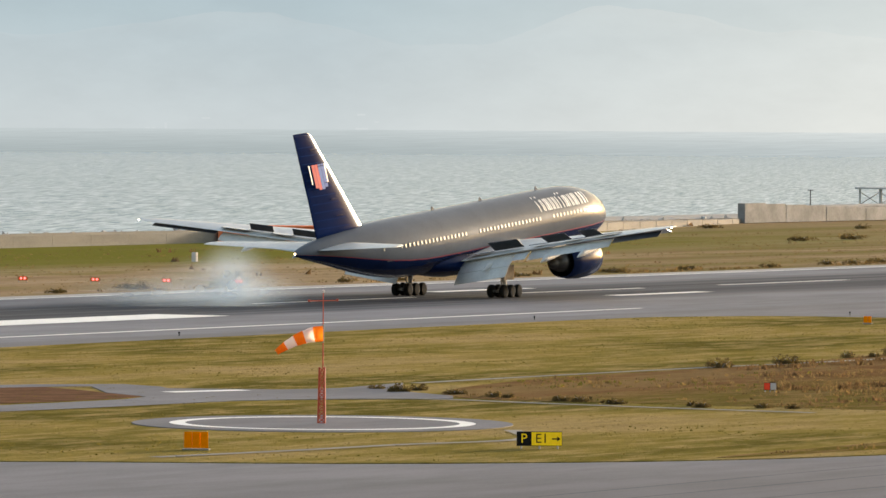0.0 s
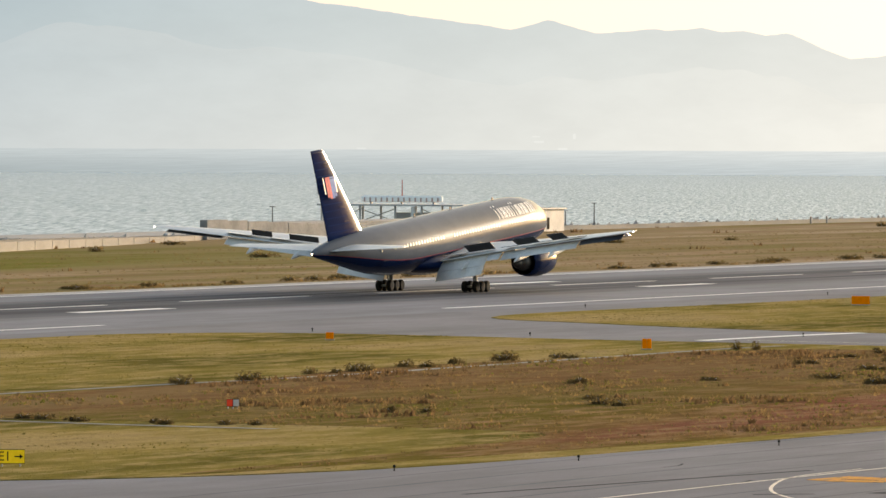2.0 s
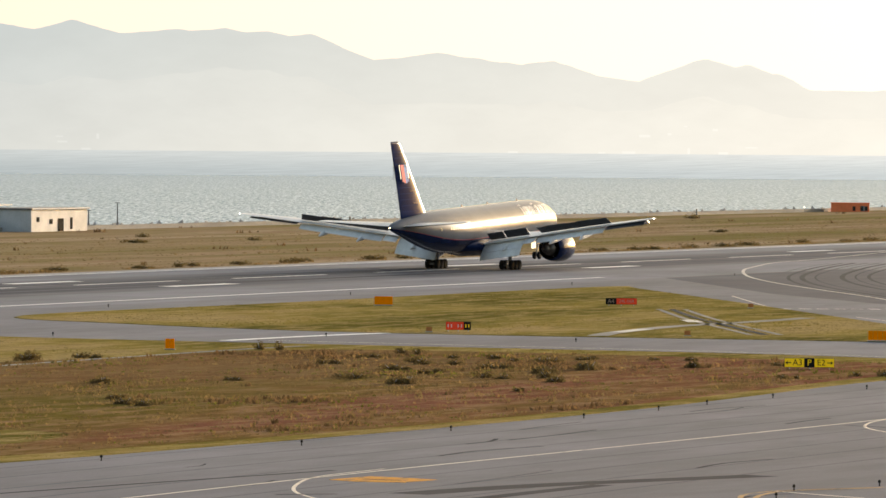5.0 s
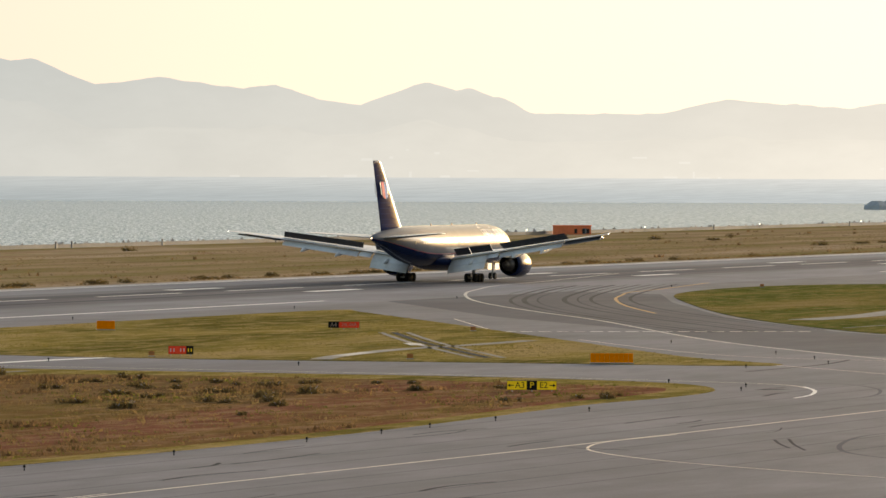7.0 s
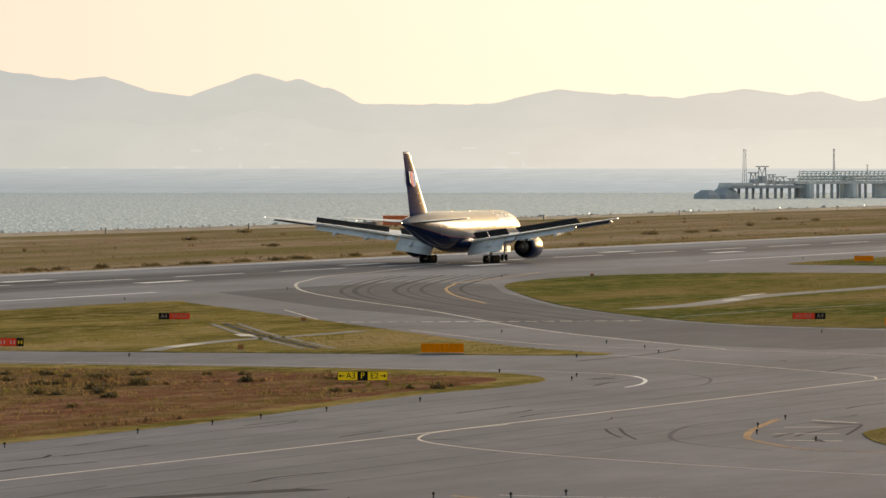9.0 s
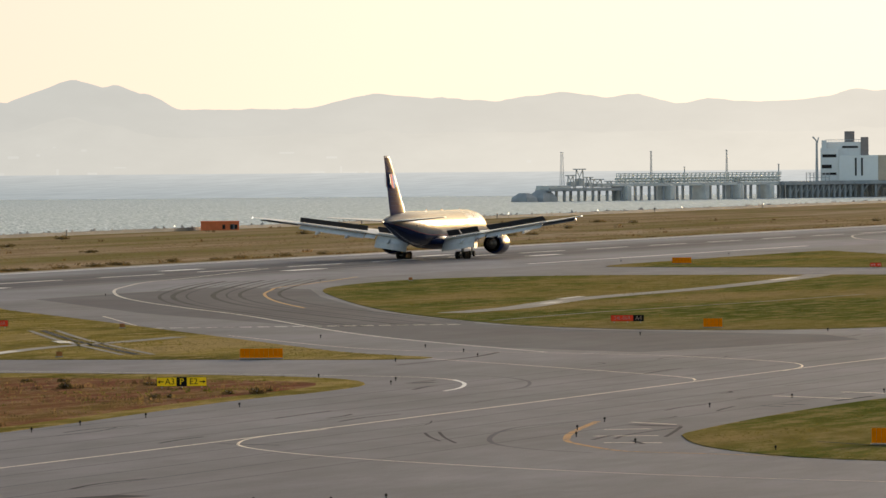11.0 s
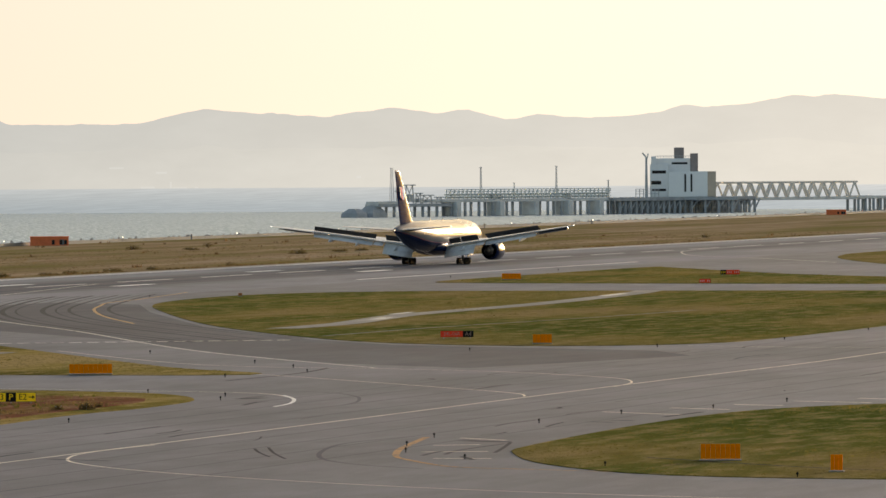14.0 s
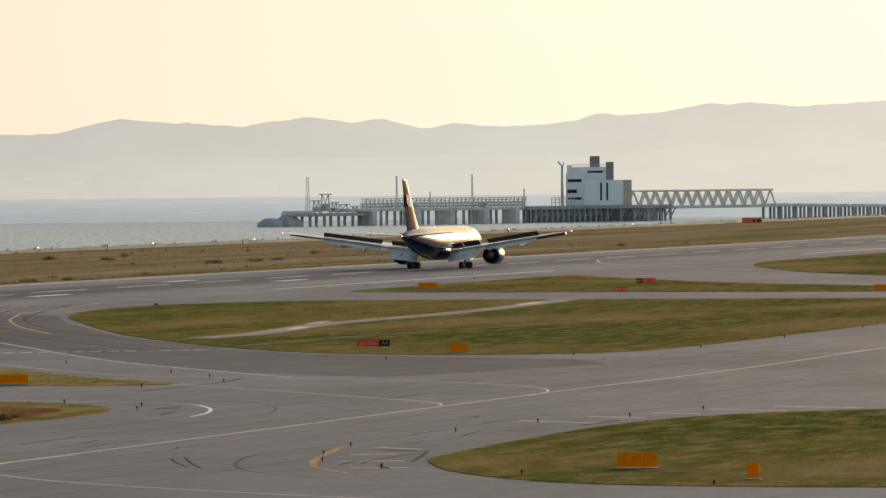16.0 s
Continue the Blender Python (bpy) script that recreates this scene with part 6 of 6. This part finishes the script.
        box(bm, 0, 0, 0, 3.3, 0.28, 0.3, 0.06)
        for x in (-1.45, 0, 1.45):
            rod(bm, (x, -0.75, 0), (x, 0.75, 0), 0.12)
        bogie = part("bogie", bm, M["strut"], gear, "bogie beam", at=pose(0.1, s * 5.5, 0.66))
        for x in (-1.45, 0, 1.45):
            for y in (-0.7, 0.7):
                wheel(gear, bogie, x, y, 0.66, 0.5)
    # fin, rudder and emblem
    bm = bmesh.new()
    rings = []
    for z, le, te in ((7.6, -17.6, -27.6), (8.6, -18.9, -27.9), (12, -22.1, -29.1), (16, -25.9, -30.6), (18.2, -28.0, -31.4), (18.5, -28.7, -31.5)):
        rings.append(foil(le, 0, z, le - te, 0.105, True, 15))
    # sun glint painted as a pale front edge on the section's first facets
    m = len(rings[0])
    loft(bm, rings, slot=lambda i, j: 1 if j in (0, 1, 2, m - 1, m - 2, m - 3) else 0)
    fin = part("fin", bm, [M["fin_navy"], M["fin_glint"]], plane, "tall navy tail fin with a sun glint painted along its leading edge", True)
    for k in range(11):
        z = 8.9 + k * 0.82
        u = (z - 8.6) / 9.6
        le, te = -18.9 - 9.1 * u, -27.9 - 3.5 * u
        for q in (-1, 1):
            bm = bmesh.new()
            half = 0.105 * (le - te) * 0.5
            rows = [[(le - f * (le - te), q * (half * g + 0.012), z + dz) for dz in (-0.05, 0.05)] for f, g in ((0.3, 0.99), (0.45, 0.96), (0.6, 0.78), (0.75, 0.52), (0.92, 0.2))]
            loft(bm, rows, caps=False, closed=False)
            part("fin_line", bm, M["fin_line"], fin, "pale blue line")
    for k in range(5):
        bm = bmesh.new()
        z = 10.0 + k * 1.7
        rod(bm, (-24.4 - k * 1.1, -0.55 + 0.05 * k, z), (-23.2 - k * 1.1, -0.58 + 0.05 * k, z), 0.05, n=6)
        part("hinge_fairing", bm, M["navy"], fin)
    for s in (-1, 1):
        for k, mat in enumerate(("letter", "logo_red", "logo_red", "logo_blue", "logo_blue", "letter")):
            bm = bmesh.new()
            w = 0.6
            x = -29.1 + k * w
            lowest = 12.8 + (0.6 if k in (0, 5) else 0.2 if k in (1, 4) else 0.0)
            rows = []
            for z in (lowest, 13.6, 14.6, 15.3):
                sh = -(z - 14) * 0.28
                rows.append([(x + sh, s * (0.55 - (z - 12) * 0.045), z), (x + w * (0.35 if k in (0, 5) else 0.93) + sh, s * (0.55 - (z - 12) * 0.045), z)])
            loft(bm, rows, caps=False, closed=False)
            part("emblem", bm, M[mat], fin, "striped shield emblem as plain shapes")
    # nose gear
    bm = bmesh.new()
    rod(bm, (25.9, 0, 0.55), (26.1, 0, 2.8), 0.14, 0.18, 10)
    rod(bm, (25.9, 0, 1.3), (27.6, 0, 2.7), 0.07)
    rod(bm, (25.9, -0.45, 0.53), (25.9, 0.45, 0.53), 0.09)
    for s in (-1, 1):
        box(bm, 26.3, s * 0.62, 2.0, 2.2, 0.05, 1.0, 0.02)
    gear = part("nose_gear", bm, M["strut"], plane, "steel nose undercarriage leg")
    for y in (-0.36, 0.36):
        wheel(gear, None, 25.9, y, 0.53, 0.4)
    # small lights and aerials
    bm = bmesh.new()
    bmesh.ops.create_icosphere(bm, subdivisions=1, radius=0.1, matrix=Matrix.Translation((-31.95, 0, 6.94)))
    part("tail_light", bm, M["tail_light"], plane, "lit amber tail light")
    for x in (18, 6, -4):
        bm = bmesh.new()
        loft(bm, [[(x, -0.04, 8.6), (x, 0.04, 8.6), (x - 0.6, 0.04, 8.6), (x - 0.6, -0.04, 8.6)], [(x - 0.35, -0.02, 9.0), (x - 0.35, 0.02, 9.0), (x - 0.6, 0.02, 9.0), (x - 0.6, -0.02, 9.0)]])
        part("aerial", bm, M["grey_paint"], plane)
    return plane


def wheel(gear, bogie, x, y, r, w):
    bm = bmesh.new()
    prof = [(-w / 2, r * 0.55), (-w / 2, r * 0.86), (-w * 0.36, r * 0.98), (0, r), (w * 0.36, r * 0.98), (w / 2, r * 0.86), (w / 2, r * 0.55)]
    loft(bm, [[(q * math.sin(2 * math.pi * k / 20), v, q * math.cos(2 * math.pi * k / 20)) for k in range(20)] for v, q in prof])
    if bogie is not None:
        b = bogie.matrix_basis.translation
        at = pose(b.x + x, b.y + y, r)
    else:
        at = pose(x, y, r)
    tyre = part("wheel", bm, M["tyre"], gear, "black tyre", True, at=at)
    return tyre


MOVING = {"spoiler": [], "gear": [], "wing": []}
airliner = build_plane()


def motions():
    """All that moves: the landing roll, the nose coming down, the spoilers and the tyre smoke."""
    rows = ((0, 625.9), (0.5, 657.8), (1, 689.4), (1.5, 720.3), (2, 749.7), (2.5, 777.9), (3, 806.6), (3.5, 835.7), (4, 864.6), (4.2, 876.1), (5.2, 932.5),
            (6.3, 992.4), (7, 1027.9), (7.5, 1052.8), (8, 1077.5), (8.5, 1102.3), (9, 1127.0), (9.5, 1151.5), (10, 1175.7), (10.2, 1185.2), (12.3, 1278.6),
            (12.5, 1286.9), (13, 1307.4), (13.5, 1327.4), (14, 1347.0), (14.5, 1366.0), (15, 1384.5), (15.5, 1402.4), (16, 1419.7))
    # nose-up angle, and how far the undercarriage legs are still extended
    settle = ((0, 4.9, 0.55), (0.5, 4.7, 0.55), (1.5, 4.7, 0.5), (2.5, 4.7, 0.45), (3.5, 3.7, 0.32), (4.2, 3.3, 0.25), (5.2, 1.5, 0.12), (6.3, 0, 0), (16, 0, 0))

    def at(t, i):
        for a, b in zip(settle, settle[1:]):
            if a[0] <= t <= b[0]:
                return a[i] + (b[i] - a[i]) * (t - a[0]) / (b[0] - a[0])

    walk(airliner, [(t, pose(x, PLANE_Y, at(t, 2), 0, -at(t, 1), 0)) for t, x in rows])
    for gear in MOVING["gear"]:
        walk(gear, [(t, pose(0, 0, 0, 0, a, 0) @ pose(0, 0, -d)) for t, a, d in settle])
    for wing, s in MOVING["wing"]:
        # the wings still carry lift at touchdown and sink as the weight comes on the wheels
        root = pose(0, s * 3, 3.6)
        walk(wing, [(t, root @ pose(0, 0, 0, s * a, 0, 0) @ root.inverted()) for t, a in ((0, 0.6), (1.5, 0.5), (4.2, 0.2), (6.3, 0), (16, 0))])
    for sp, hinge, early in MOVING["spoiler"]:
        a0 = 34 if early else 0
        walk(sp, [(0, hinge @ pose(0, 0, 0, 0, a0, 0)), (4.2, hinge @ pose(0, 0, 0, 0, a0, 0)), (5.2, hinge @ pose(0, 0, 0, 0, 40, 0)), (16, hinge @ pose(0, 0, 0, 0, 40, 0))])
    for puff, p, v in SMOKE:
        walk(puff, [(0, pose(*p)), (1.5, pose(p[0] + 1.5 * v[0], p[1] + 1.5 * v[1], p[2] + 1.1, *p[3:])), (16, pose(p[0] + 10 * v[0], p[1] + 10 * v[1], p[2] + 3.5, *p[3:]))])


motions()
